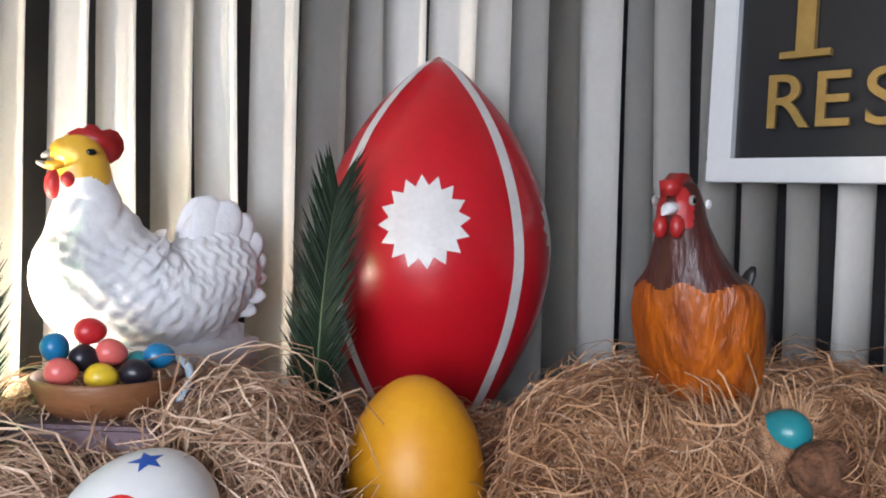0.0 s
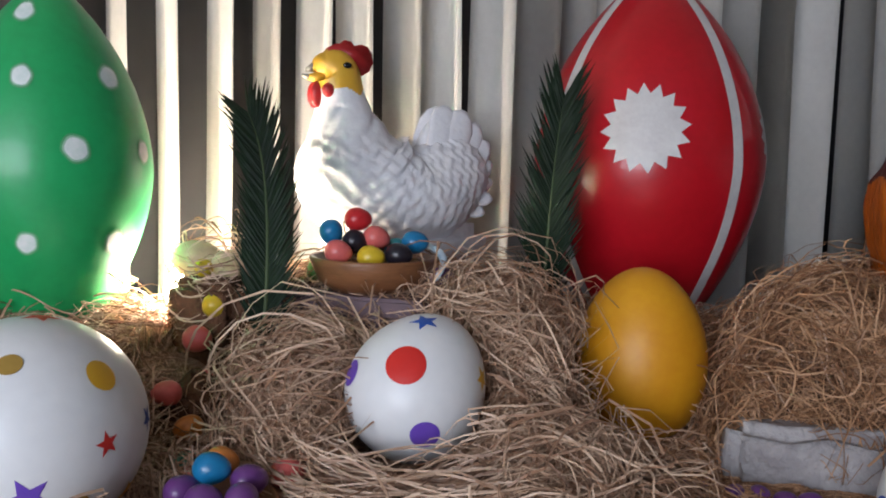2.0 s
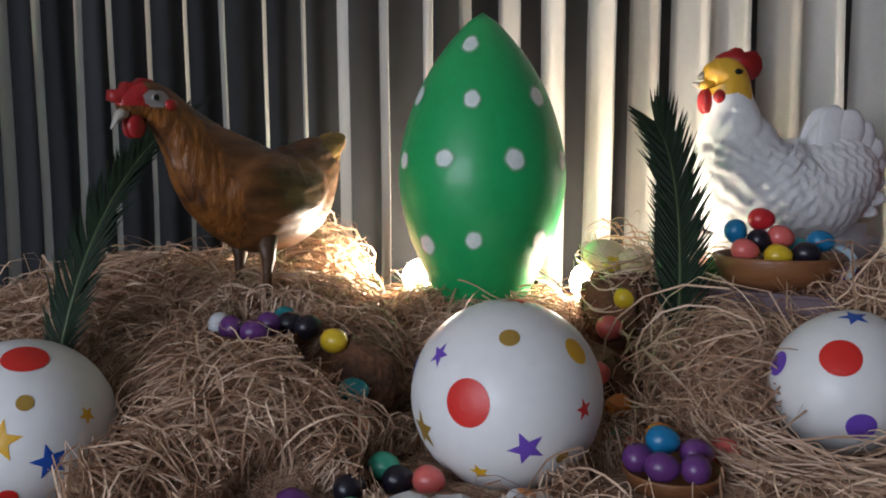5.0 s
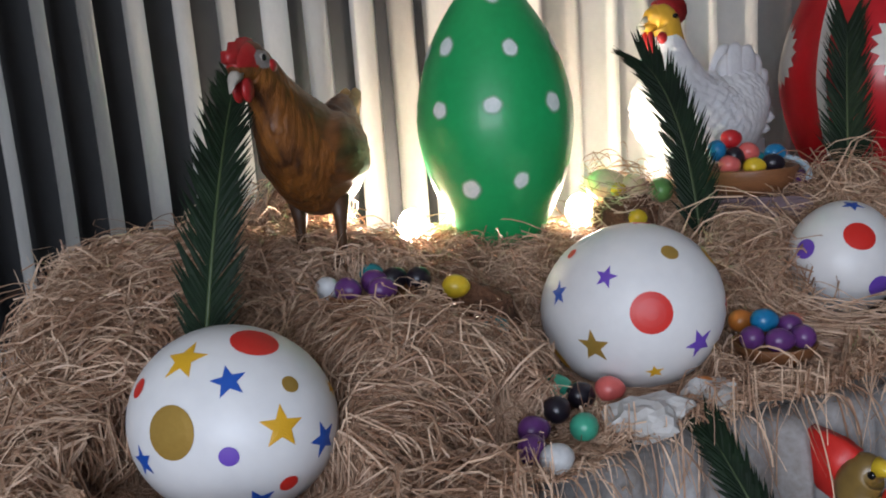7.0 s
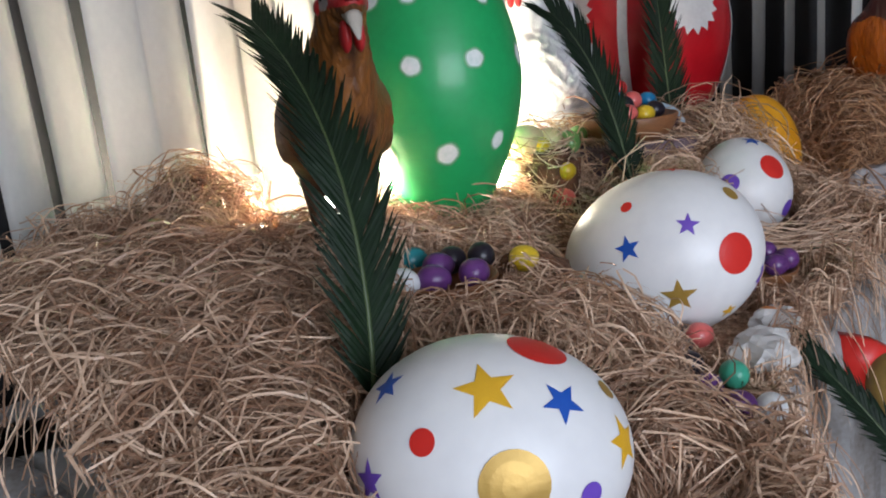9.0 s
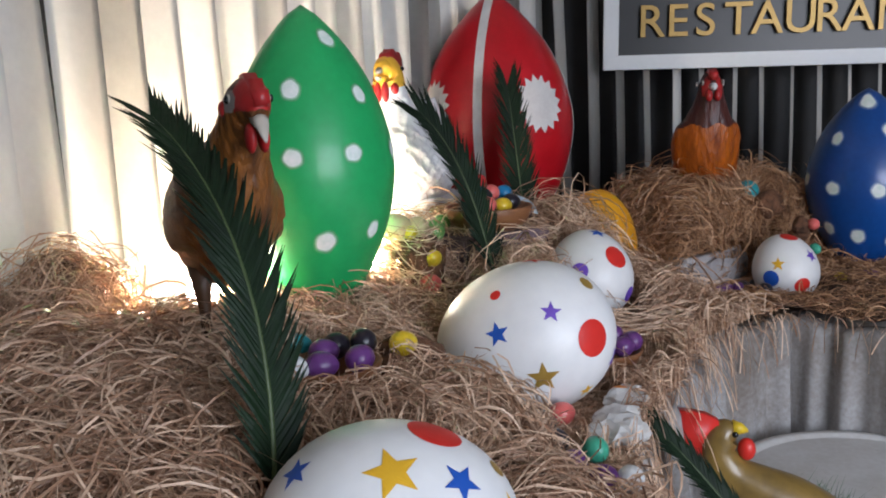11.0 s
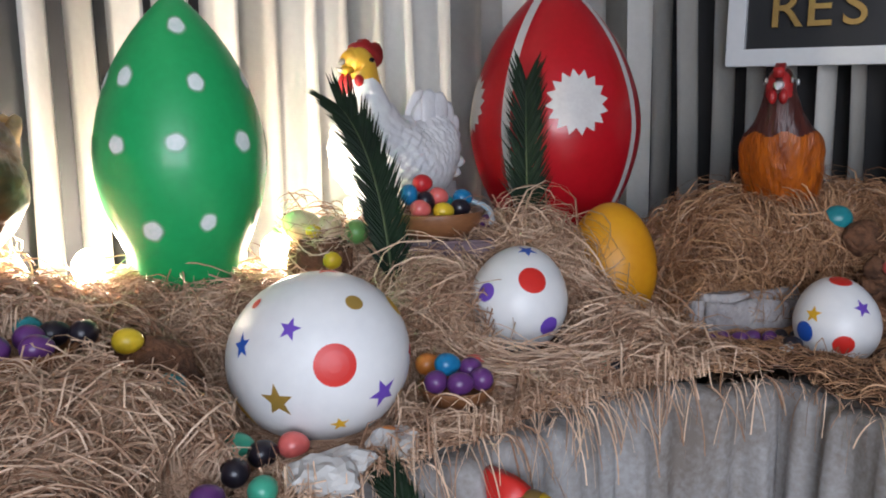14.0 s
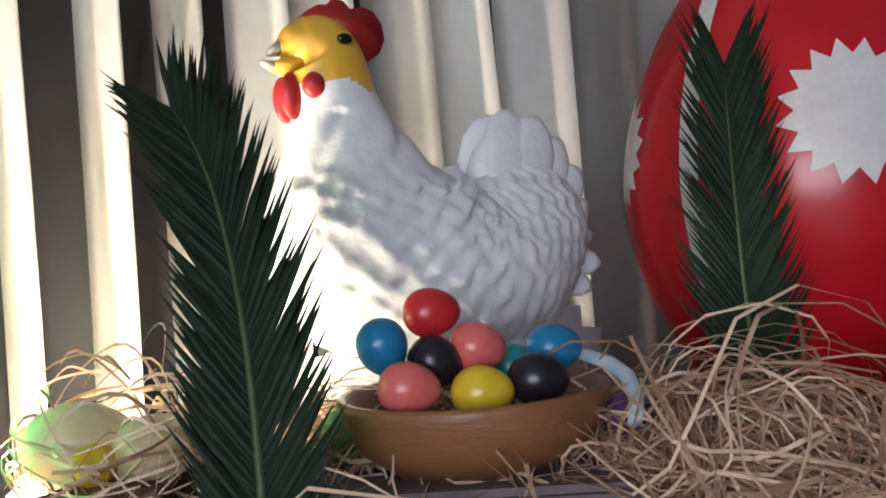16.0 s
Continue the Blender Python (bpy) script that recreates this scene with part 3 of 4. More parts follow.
egg.star((0.98, 0.2, 0.13), 0.018, "st_blue", 30)
egg.dot((0.20, -0.96, 0.19), 0.033, "st_red")
egg.dot((-0.63, -0.26, 0.73), 0.010, "st_red")
egg.dot((0.40, -0.64, 0.66), 0.014, "st_gold")
egg.dot((0.80, -0.25, 0.54), 0.020, "st_yellow")
egg.dot((-0.81, -0.19, -0.56), 0.030, "st_yellow")
egg.dot((0.82, -0.51, -0.28), 0.010, "st_gold")
egg.star((0.17, -0.03, 0.99), 0.026, "st_red")
egg = Egg("big_white_egg", (-1.337, 0.345, 1.068), -22, 0, 0.146, 0.124, M["white_egg"], "big white egg with gold dot and stars", 0.04)
egg.star((-0.20, -0.52, 0.83), 0.032, "st_yellow", 10)
egg.star((0.30, -0.69, 0.65), 0.023, "st_blue", 5)
egg.star((0.71, -0.67, 0.20), 0.029, "st_yellow", -10)
egg.star((-0.61, -0.79, -0.11), 0.022, "st_blue", 15)
egg.star((0.46, -0.72, -0.51), 0.024, "st_blue", 20)
egg.star((-0.73, 0.11, 0.68), 0.021, "st_blue", -15)
egg.star((0.95, -0.33, -0.05), 0.026, "st_blue", 10)
egg.star((-0.98, -0.16, 0.15), 0.022, "st_purple", 20)
egg.star((0.95, 0.10, 0.29), 0.014, "st_yellow", 20)
egg.dot((-0.22, -0.95, 0.24), 0.034, "st_gold")
egg.dot((0.33, -0.94, 0.02), 0.012, "st_purple")
egg.dot((0.39, -0.18, 0.90), 0.031, "st_red")
egg.dot((0.74, -0.42, 0.51), 0.011, "st_gold")
egg.dot((-0.71, -0.48, 0.51), 0.013, "st_red")
egg.dot((0.70, -0.61, -0.37), 0.012, "st_red")
egg = Egg("white_egg", (-0.377, 1.083, 1.107), 60, 50, 0.114, 0.103, M["white_egg"], "white egg with red and purple dots in nest", 0.10)
egg.dot((0.05, -0.85, 0.52), 0.030, "st_red")
egg.dot((-0.79, -0.57, 0.24), 0.021, "st_purple")
egg.dot((0.29, -0.86, -0.41), 0.022, "st_purple")
egg.star((0.10, -0.22, 0.97), 0.024, "st_blue", 10)
egg.star((0.98, -0.10, 0.19), 0.020, "st_yellow", 10)
egg = Egg("white_egg", (0.346, 1.056, 1.020), 84, 70, 0.100, 0.091, M["white_egg"], "white egg with stars standing on white cloth", 0.08)
egg.star((-0.86, -0.36, 0.30), 0.020, "st_yellow", 5)
egg.star((0.07, -0.85, 0.50), 0.021, "st_purple", 10)
egg.dot((-0.37, -0.83, -0.35), 0.023, "st_red")
egg.dot((-0.03, -0.17, 0.98), 0.026, "st_red")
egg.dot((-0.95, -0.2, -0.15), 0.024, "st_blue")
Egg("yellow_egg", (-0.051, 1.409, 1.105), 0, 90, 0.160, 0.116, M["yellow_egg"], "plain orange-yellow painted egg standing in straw", 0.08)


def pointed_egg(name, base, height, radius, material, label, lean=(0, 0)):
    """A tall egg with a pointed crown and a narrow flat foot."""
    prof = []
    for k in range(33):
        s = k / 32
        prof.append((radius * shape_at(s), height * s))
    ob = empty(name, pose(*base, *lean), label, "egg", "painted eggs")
    bm = lathe([(0, 0)] + prof, 56)
    bmesh.ops.recalc_face_normals(bm, faces=bm.faces)
    part("shell", bm, material, ob)
    return ob


SHAPE = [(0.0, 0.40), (0.06, 0.53), (0.15, 0.70), (0.28, 0.89), (0.42, 0.995), (0.52, 0.99), (0.64, 0.90), (0.76, 0.73), (0.86, 0.51), (0.94, 0.27), (0.98, 0.12), (1.0, 0.0)]


def shape_at(s):
    for k in range(len(SHAPE) - 1):
        if s <= SHAPE[k + 1][0]:
            p0, p1, p2, p3 = SHAPE[max(k - 1, 0)], SHAPE[k], SHAPE[k + 1], SHAPE[min(k + 2, len(SHAPE) - 1)]
            t = (s - p1[0]) / (p2[0] - p1[0])
            m1 = (p2[1] - p0[1]) / (p2[0] - p0[0]) * (p2[0] - p1[0])
            m2 = (p3[1] - p1[1]) / (p3[0] - p1[0]) * (p2[0] - p1[0])
            return max(0, (2 * t ** 3 - 3 * t * t + 1) * p1[1] + (t ** 3 - 2 * t * t + t) * m1 + (3 * t * t - 2 * t ** 3) * p2[1] + (t ** 3 - t * t) * m2)
    return 0


def on_crown(yaw, s, height, radius, off=0.001):
    """A place on a pointed egg: its yaw in radians and height fraction."""
    r = radius * shape_at(min(max(s, 0), 1)) + off
    return Vector((r * math.cos(yaw), r * math.sin(yaw), height * s))


def patch(ob, name, yaw, z, outline, height, radius, material, label="", off=0.0012):
    bm = bmesh.new()
    rings = []
    rad = radius * shape_at(z / height)
    for f in (0.25, 0.5, 0.75, 1.0):
        rings.append([bm.verts.new(on_crown(yaw + math.cos(t) * r * f / rad, (z + math.sin(t) * r * f) / height, height, radius, off)) for t, r in outline])
    mid = bm.verts.new(on_crown(yaw, z / height, height, radius, off))
    n = len(outline)
    for k in range(n):
        l = (k + 1) % n
        bm.faces.new((mid, rings[0][k], rings[0][l]))
        for p, q in zip(rings, rings[1:]):
            bm.faces.new((p[k], q[k], q[l], p[l]))
    bmesh.ops.recalc_face_normals(bm, faces=bm.faces)
    return part(name, bm, material, ob, label)


def polka(ob, height, radius, spots, r, seed, halo):
    rng = random.Random(seed)
    for yaw, z in spots:
        a, p, q = rng.uniform(0.9, 1.15), rng.uniform(0, 6), rng.uniform(0, 6)
        out = [(2 * math.pi * k / 40, r * a * (1 + 0.06 * math.sin(2 * math.pi * k / 20 + p) + 0.03 * math.sin(2 * math.pi * k / 8 + q))) for k in range(40)]
        patch(ob, "spray_halo", radians(yaw), z, [(t, 1.38 * v) for t, v in out], height, radius, halo[0], "faint sprayed rim", 0.0008)
        patch(ob, "spray_halo", radians(yaw), z, [(t, 1.18 * v) for t, v in out], height, radius, halo[1], "faint sprayed rim", 0.0011)
        patch(ob, "dot", radians(yaw), z, out, height, radius, M["dot_white"], "soft white sprayed dot", 0.0015)


GH, GR = 0.60, 0.166
green = pointed_egg("green_egg", (-1.054, 1.148, 1.135), GH, GR, M["green_egg"], "tall green pointed egg with white spots on straw")
polka(green, GH, GR, [(-85, 0.314), (-39, 0.312), (-125, 0.311), (8, 0.31), (-165, 0.31), (-68, 0.422), (-126, 0.435), (-10, 0.43), (-160, 0.43), (45, 0.42), (-66, 0.163), (-107, 0.150), (-12, 0.16), (-155, 0.15), (-78, 0.53), (150, 0.31), (90, 0.31), (50, 0.30)], 0.0150, 41, (mat("thin_spray_on_green", (0.09, 0.40, 0.16), 0.4), mat("spray_on_green", (0.33, 0.58, 0.40), 0.45)))
RH, RR = 0.822, 0.258
red = pointed_egg("red_egg", (-0.052, 1.898, 1.069), RH, RR, M["red_egg"], "tall red pointed egg with white stripes and suns")
for yaw in (-92, 178, 88, -2):
    out = []
    for k in range(32):
        out.append((math.pi * k / 16 + 0.1, 0.093 if k % 2 == 0 else 0.071))
    patch(red, "sun_emblem", radians(yaw), 0.452, out, RH, RR, M["red_egg_white"], "white painted sun with sixteen rays")
for yaw in (-46, -139, 41, 131):
    bm = bmesh.new()
    rows = []
    for k in range(41):
        s = k / 40 * 0.985
        rad = max(RR * shape_at(s), 0.012)
        half = min(0.0145 / rad, 0.5)
        rows.append([bm.verts.new(on_crown(radians(yaw) + half * e, s, RH, RR, 0.0014)) for e in (-1, -0.33, 0.33, 1)])
    for a, b in zip(rows, rows[1:]):
        for k in range(3):
            bm.faces.new((a[k], a[k + 1], b[k + 1], b[k]))
    bmesh.ops.recalc_face_normals(bm, faces=bm.faces)
    part("stripe", bm, M["red_egg_white"], red, "white painted stripe")
BH, BR = 0.56, 0.176
blue = pointed_egg("blue_egg", (0.812, 1.105, 0.962), BH, BR, M["blue_egg"], "tall blue pointed egg with white spots on cloth")
polka(blue, BH, BR, [(175, 0.41), (-137, 0.255), (-120, 0.43), (-179, 0.26), (-112, 0.10), (170, 0.13), (-95, 0.26), (-155, 0.11), (-150, 0.52), (-50, 0.26), (-60, 0.42), (140, 0.28)], 0.0185, 43, (mat("thin_spray_on_blue", (0.08, 0.17, 0.40), 0.4), mat("spray_on_blue", (0.33, 0.42, 0.60), 0.45)))

# ---- floodlights ----
for place in BULBS:
    flood = empty("floodlight", pose(place[0], place[1], place[2] - 0.07), "small lit floodlight standing behind the green egg", "lamp", "floodlights")
    part("base", lathe([(0, -0.02), (0.04, -0.02), (0.04, -0.012), (0.012, -0.006), (0.012, 0.04), (0, 0.04)], 20), M["lamp_black"], flood, "black metal base")
    bm = bmesh.new()
    blob(bm, (0, 0, 0.07), (0.034, 0.034, 0.040))
    part("bulb", bm, M["glow"], flood, "glowing glass bulb").visible_shadow = False

# ---- hen figures: each one single mesh ----


def frame_at(origin, forward):
    f = Vector((forward[0], forward[1], 0)).normalized()
    side = Vector((-f.y, f.x, 0))
    return Matrix(((f.x, side.x, 0, origin[0]), (f.y, side.y, 0, origin[1]), (0, 0, 1, origin[2]), (0, 0, 0, 1)))


def spine(bm, rows, index=0, seg=22):
    """A body along rows (x, z, half height, half width, material) in the figure's own middle plane."""
    rings = []
    for k, (x, z, h, w, i) in enumerate(rows):
        a, b = rows[max(k - 1, 0)], rows[min(k + 1, len(rows) - 1)]
        d = Vector((b[0] - a[0], 0, b[1] - a[1])).normalized()
        rings.append(((x, 0, z), w, h, (0, 1, 0), d.cross(Vector((0, 1, 0))) * -1))
    faces = tube(bm, rings, index, seg)
    for k in range(len(rows) - 1):
        for f in faces[k * seg:(k + 1) * seg]:
            f.material_index = rows[k][4]


def refine(rows, n=4):
    """Extra rows between the given ones, smoothly."""
    out = []
    for k in range(len(rows) - 1):
        p = [rows[max(k - 1, 0)], rows[k], rows[k + 1], rows[min(k + 2, len(rows) - 1)]]
        for j in range(n):
            t = j / n
            row = [0.5 * (2 * b + (c - a) * t + (2 * a - 5 * b + 4 * c - d) * t * t + (3 * b - a - 3 * c + d) * t ** 3) for a, b, c, d in zip(*[r[:4] for r in p])]
            row[2], row[3] = max(row[2], 0.003), max(row[3], 0.003)
            out.append((*row, rows[k][4]))
    return out + [rows[-1]]


def comb(bm, rows, thick, index):
    """A flat crest: an outline of (x, z) with a thickness."""
    a = [bm.verts.new((x, thick * 0.5, z)) for x, z in rows]
    b = [bm.verts.new((x, -thick * 0.5, z)) for x, z in rows]
    n = len(rows)
    fs = [bm.faces.new(a), bm.faces.new(b[::-1])] + [bm.faces.new((a[k], b[k], b[(k + 1) % n], a[(k + 1) % n])) for k in range(n)]
    for f in fs:
        f.material_index = index


def step(a, b, v):
    """0 below a, 1 above b, smooth between."""
    t = min(1, max(0, (v - a) / (b - a)))
    return t * t * (3 - 2 * t)


def carved(bm, rows, relief, paint, seg=72, n=9, upright=False):
    """A closed body along rows (x, z, half depth, half width), its skin cut by relief(p, q), painted by paint(p, q); q: 0 to 1 round the ring."""
    rows = refine([(*r, 0) for r in rows], n)
    made = []
    for k, (x, z, h, w, _) in enumerate(rows):
        a, b = rows[max(k - 1, 0)], rows[min(k + 1, len(rows) - 1)]
        d = Vector((b[0] - a[0], 0, b[1] - a[1])).normalized()
        up = Vector((1, 0, 0)) if upright else Vector((0, 1, 0)).cross(d)
        ring = []
        for j in range(seg):
            t = 2 * math.pi * j / seg
            p = Vector((x, w * math.cos(t), z)) + up * h * math.sin(t)
            nrm = (Vector((0, math.cos(t) / w, 0)) + up * math.sin(t) / h).normalized()
            ring.append(bm.verts.new(p + nrm * relief(p, t)))
        made.append(ring)
    faces = []
    for a, b in zip(made, made[1:]):
        for j in range(seg):
            l = (j + 1) % seg
            faces.append(bm.faces.new((a[j], a[l], b[l], b[j])))
    faces += [bm.faces.new(made[0][::-1]), bm.faces.new(made[-1])]
    for f in faces:
        c = f.calc_center_median()
        f.material_index = paint(c)
    bmesh.ops.recalc_face_normals(bm, faces=faces)


def plume(bm, base, tip, wide, thick, side, index, bend=0.0):
    """One broad carved feather: a flattened tapering tube from base to tip."""
    b, t = Vector(base), Vector(tip)
    d = (t - b).normalized()
    side = Vector(side).normalized()
    across = d.cross(side).normalized()
    rings = []
    for e, s in ((0, 0.55), (0.25, 0.85), (0.55, 1.0), (0.8, 0.95), (0.93, 0.7), (1.0, 0.25)):
        rings.append((b + (t - b) * e + across * bend * math.sin(math.pi * e), wide * s, thick * (1 - 0.5 * e), across, side))
    tube(bm, rings, index, 14)


# brown hen, standing
bm = bmesh.new()
BROWN = [(0.052, -0.02, 0.01, 0.01), (0.04, -0.012, 0.022, 0.017), (0.006, -0.004, 0.033, 0.026), (-0.03, -0.024, 0.038, 0.03), (-0.064, -0.056, 0.05, 0.037), (-0.104, -0.1, 0.076, 0.052), (-0.154, -0.14, 0.093, 0.066), (-0.219, -0.172, 0.098, 0.073), (-0.284, -0.17, 0.092, 0.066), (-0.331, -0.145, 0.088, 0.05), (-0.365, -0.118, 0.072, 0.034), (-0.393, -0.1, 0.056, 0.022), (-0.417, -0.088, 0.034, 0.012)]


def brown_wing(p):
    return 1 - step(0.78, 1.0, math.hypot((p.x + 0.235 - 0.25 * (p.z + 0.15)) / 0.135, (p.z + 0.150 + 0.12 * (p.x + 0.23)) / 0.068))


def brown_cut(p, t):
    wing = brown_wing(p) * step(0.3, 0.6, abs(math.cos(t)))
    barbs = noise.noise((p.x * 16, p.z * 95 + p.x * 25, p.y * 9)) if p.x < -0.12 else noise.noise((p.x * 75 + p.z * 40, p.z * 22, p.y * 60))
    rough = 0 if p.x > -0.02 else 1
    return wing * 0.010 + rough * (0.0026 * barbs + 0.0016 * noise.noise(p * 120)) - 0.003 * wing * (0.5 + 0.5 * math.sin(p.z * 300 + p.x * 90)) * step(-0.20, -0.30, p.x)


def brown_paint(p):
    if math.hypot((p.x - 0.002) / 0.022, (p.z + 0.001) / 0.014) < 1:
        return 4
    if p.x > 0.016 and p.z > -0.014:
        return 1
    return 2 if p.x > -0.105 + 0.4 * (p.z + 0.10) and p.z < 0.006 + 0.45 * p.x else 0


carved(bm, BROWN, brown_cut, brown_paint)
for sgn in (-1, 1):
    blob(bm, (0.004, sgn * 0.0245, 0.001), (0.0075, 0.003, 0.0065), 7)
    blob(bm, (0.005, sgn * 0.0275, 0.001), (0.0055, 0.003, 0.0055), 5)
    blob(bm, (0.030, sgn * 0.008, -0.046), (0.016, 0.007, 0.019), 1)
    blob(bm, (-0.022, sgn * 0.027, -0.010), (0.012, 0.006, 0.010), 1)
    tube(bm, [((-0.205, sgn * 0.040, -0.235), 0.022, 0.020, (1, 0, 0), (0, 1, 0)), ((-0.208, sgn * 0.040, -0.280), 0.013, 0.012, (1, 0, 0), (0, 1, 0)), ((-0.205, sgn * 0.040, -0.300), 0.009, 0.009, (1, 0, 0), (0, 1, 0)), ((-0.200, sgn * 0.040, -0.380), 0.008, 0.008, (1, 0, 0), (0, 1, 0))], 6, 12)
    for toe in (-0.5, 0, 0.5):
        tube(bm, [((-0.200, sgn * 0.040, -0.352), 0.006, 0.006, (0, 1, 0), (0, 0, 1)), ((-0.150, sgn * 0.040 + toe * 0.05, -0.362), 0.003, 0.003, (0, 1, 0), (0, 0, 1))], 6, 8)
    for j in range(5):
        plume(bm, (-0.318, sgn * 0.016, -0.120 - 0.010 * j), (-0.440 + 0.016 * j, sgn * 0.010, -0.050 - 0.029 * j), 0.024, 0.008, (0, 1, 0.1), 8)
tube(bm, [((0.044, 0, -0.022), 0.012, 0.012, (0, 1, 0), (0, 0, 1)), ((0.060, 0, -0.032), 0.008, 0.009, (0, 1, 0), (0, 0, 1)), ((0.070, 0, -0.050), 0.002, 0.002, (0, 1, 0), (0, 0, 1))], 3, 12)
comb(bm, [(0.072, -0.006), (0.070, 0.010), (0.052, 0.012), (0.046, 0.024), (0.030, 0.022), (0.018, 0.032), (-0.002, 0.030), (-0.004, 0.020), (0.030, 0.004), (0.050, -0.012)], 0.016, 1)
thing("brown_hen_figure", bm, [M["hen_brown"], M["hen_red"], M["hen_gold"], M["hen_beak"], M["hen_grey"], M["eye"], M["hen_leg"], M["hen_beak"], M["hen_tail"]], frame_at((-1.366, 0.600, 1.545), (-0.09, -0.996)), "painted brown hen figure standing on straw", "hen figure", "hen figures")

# white hen, sitting
bm = bmesh.new()
WHITE = [(0.168, 0.014, 0.012, 0.012), (0.152, 0.020, 0.030, 0.026), (0.125, 0.012, 0.046, 0.037), (0.112, -0.045, 0.052, 0.045), (0.102, -0.105, 0.082, 0.068), (0.080, -0.185, 0.130, 0.098), (0.015, -0.235, 0.118, 0.112), (-0.065, -0.235, 0.106, 0.108),
         (-0.130, -0.190, 0.092, 0.080), (-0.170, -0.150, 0.070, 0.050), (-0.190, -0.130, 0.030, 0.020)]


def white_cut(p, t):
    if p.z > -0.055:
        return 0.0
    neck = step(-0.15, -0.10, p.z) * step(-0.02, 0.03, p.x)
    u = p.x * 2 * math.pi / 0.040
    front = (-p.z / 0.030 + 0.30 * math.sin(u + 1.3 * math.sin(p.z * 60)) + 0.25 * noise.noise(p * 18)) % 1.0
    v = (p.x - 0.5 * p.z) / 0.024
    rear = (-v + 0.28 * math.sin(p.z * 2 * math.pi / 0.030) + 0.2 * noise.noise(p * 20)) % 1.0
    back = step(-0.02, -0.06, p.x)
    groove = math.sin((p.x * 0.85 + p.z * 0.5) * 110 + 2 * noise.noise(p * 10))
    scales = (0.0075 * (front ** 2) * (1 - back) + 0.0055 * (rear ** 2) * back) * step(0.15, 0.4, abs(math.cos(t)))
    return scales * (1 - neck) - 0.0040 * neck * max(0, groove) ** 3 + 0.0010 * noise.noise(p * 60)


carved(bm, WHITE, white_cut, lambda p: 1 if p.z > -0.026 + 0.006 * math.sin(p.y * 120 + p.x * 80) and p.x > 0.05 else 0, 110, 15)
box(bm, (-0.20, -0.085, -0.40), (0.14, 0.085, -0.29), 0.03)
blob(bm, (-0.125, 0, -0.140), (0.070, 0.034, 0.080), 0, 24)
for sgn in (-1, 1):
    for k, (ang, reach, wide) in enumerate(((1.36, 0.166, 0.036), (1.10, 0.172, 0.036), (0.84, 0.170, 0.034), (0.56, 0.164, 0.032), (0.28, 0.156, 0.028), (0.02, 0.150, 0.023), (-0.24, 0.144, 0.021), (-0.50, 0.136, 0.020))):
        plume(bm, (-0.078, sgn * (0.042 - 0.002 * k), -0.206), (-0.078 - reach * math.cos(ang), sgn * (0.016 + 0.003 * (k % 2) + (0.025 if k > 5 else 0)), -0.206 + reach * math.sin(ang)), wide, 0.010, (0, sgn, 0.15), 0, 0.006)
    blob(bm, (0.112, sgn * 0.0375, 0.024), (0.009, 0.004, 0.006), 4)
    blob(bm, (0.166, sgn * 0.010, -0.034), (0.014, 0.009, 0.026), 2)
    blob(bm, (0.146, sgn * 0.028, -0.026), (0.015, 0.010, 0.015), 2)
tube(bm, [((0.150, 0, 0.022), 0.018, 0.016, (0, 1, 0), (0, 0, 1)), ((0.174, 0, 0.020), 0.011, 0.009, (0, 1, 0), (0, 0, 1))], 1, 14)
tube(bm, [((0.173, 0, 0.020), 0.0112, 0.0092, (0, 1, 0), (0, 0, 1)), ((0.186, 0, 0.014), 0.005, 0.004, (0, 1, 0), (0, 0, 1))], 3, 12)
tube(bm, [((0.150, 0, 0.002), 0.018, 0.014, (0, 1, 0), (0, 0, 1)), ((0.182, 0, -0.001), 0.010, 0.006, (0, 1, 0), (0, 0, 1))], 1, 14)
tube(bm, [((0.181, 0, -0.001), 0.0102, 0.0062, (0, 1, 0), (0, 0, 1)), ((0.194, 0, 0.003), 0.004, 0.003, (0, 1, 0), (0, 0, 1))], 3, 12)
comb(bm, [(0.146, 0.046), (0.142, 0.060), (0.128, 0.068), (0.118, 0.068), (0.110, 0.076), (0.098, 0.074), (0.090, 0.066), (0.076, 0.070), (0.062, 0.066), (0.052, 0.052), (0.050, 0.034), (0.058, 0.018), (0.072, 0.008), (0.084, 0.016), (0.100, 0.036)], 0.026, 2)
thing("white_hen_figure", bm, [M["hen_white"], M["hen_yellow"], M["hen_red"], M["hen_beak"], M["eye"]], frame_at((-0.575, 1.585, 1.603), (-0.79, -0.61)), "white carved hen figure with yellow face, sitting", "hen figure", "hen figures")

# orange cockerel, upright
bm = bmesh.new()
COCK = [(-0.01, -0.04, 0.064, 0.065), (-0.002, 0.02, 0.078, 0.08), (0.008, 0.085, 0.091, 0.091), (0.02, 0.145, 0.092, 0.094), (0.036, 0.19, 0.081, 0.084), (0.056, 0.225, 0.062, 0.063), (0.074, 0.262, 0.047, 0.047), (0.088, 0.295, 0.04, 0.038), (0.093, 0.322, 0.036, 0.033), (0.09, 0.346, 0.023, 0.022), (0.088, 0.354, 0.008, 0.007)]


def cock_cut(p, t):
    wing = step(0.62, 0.30, math.sin(t)) * step(0.0, 0.03, p.z) * step(0.215, 0.180, p.z)
    streak = noise.noise((p.x * 70, p.y * 70, p.z * 14))
    return (0.010 * wing + 0.0022 * streak - 0.0025 * wing * max(0, math.sin(p.z * 55 + p.y * 160 + 3 * noise.noise(p * 12)))) * step(0.30, 0.26, p.z)


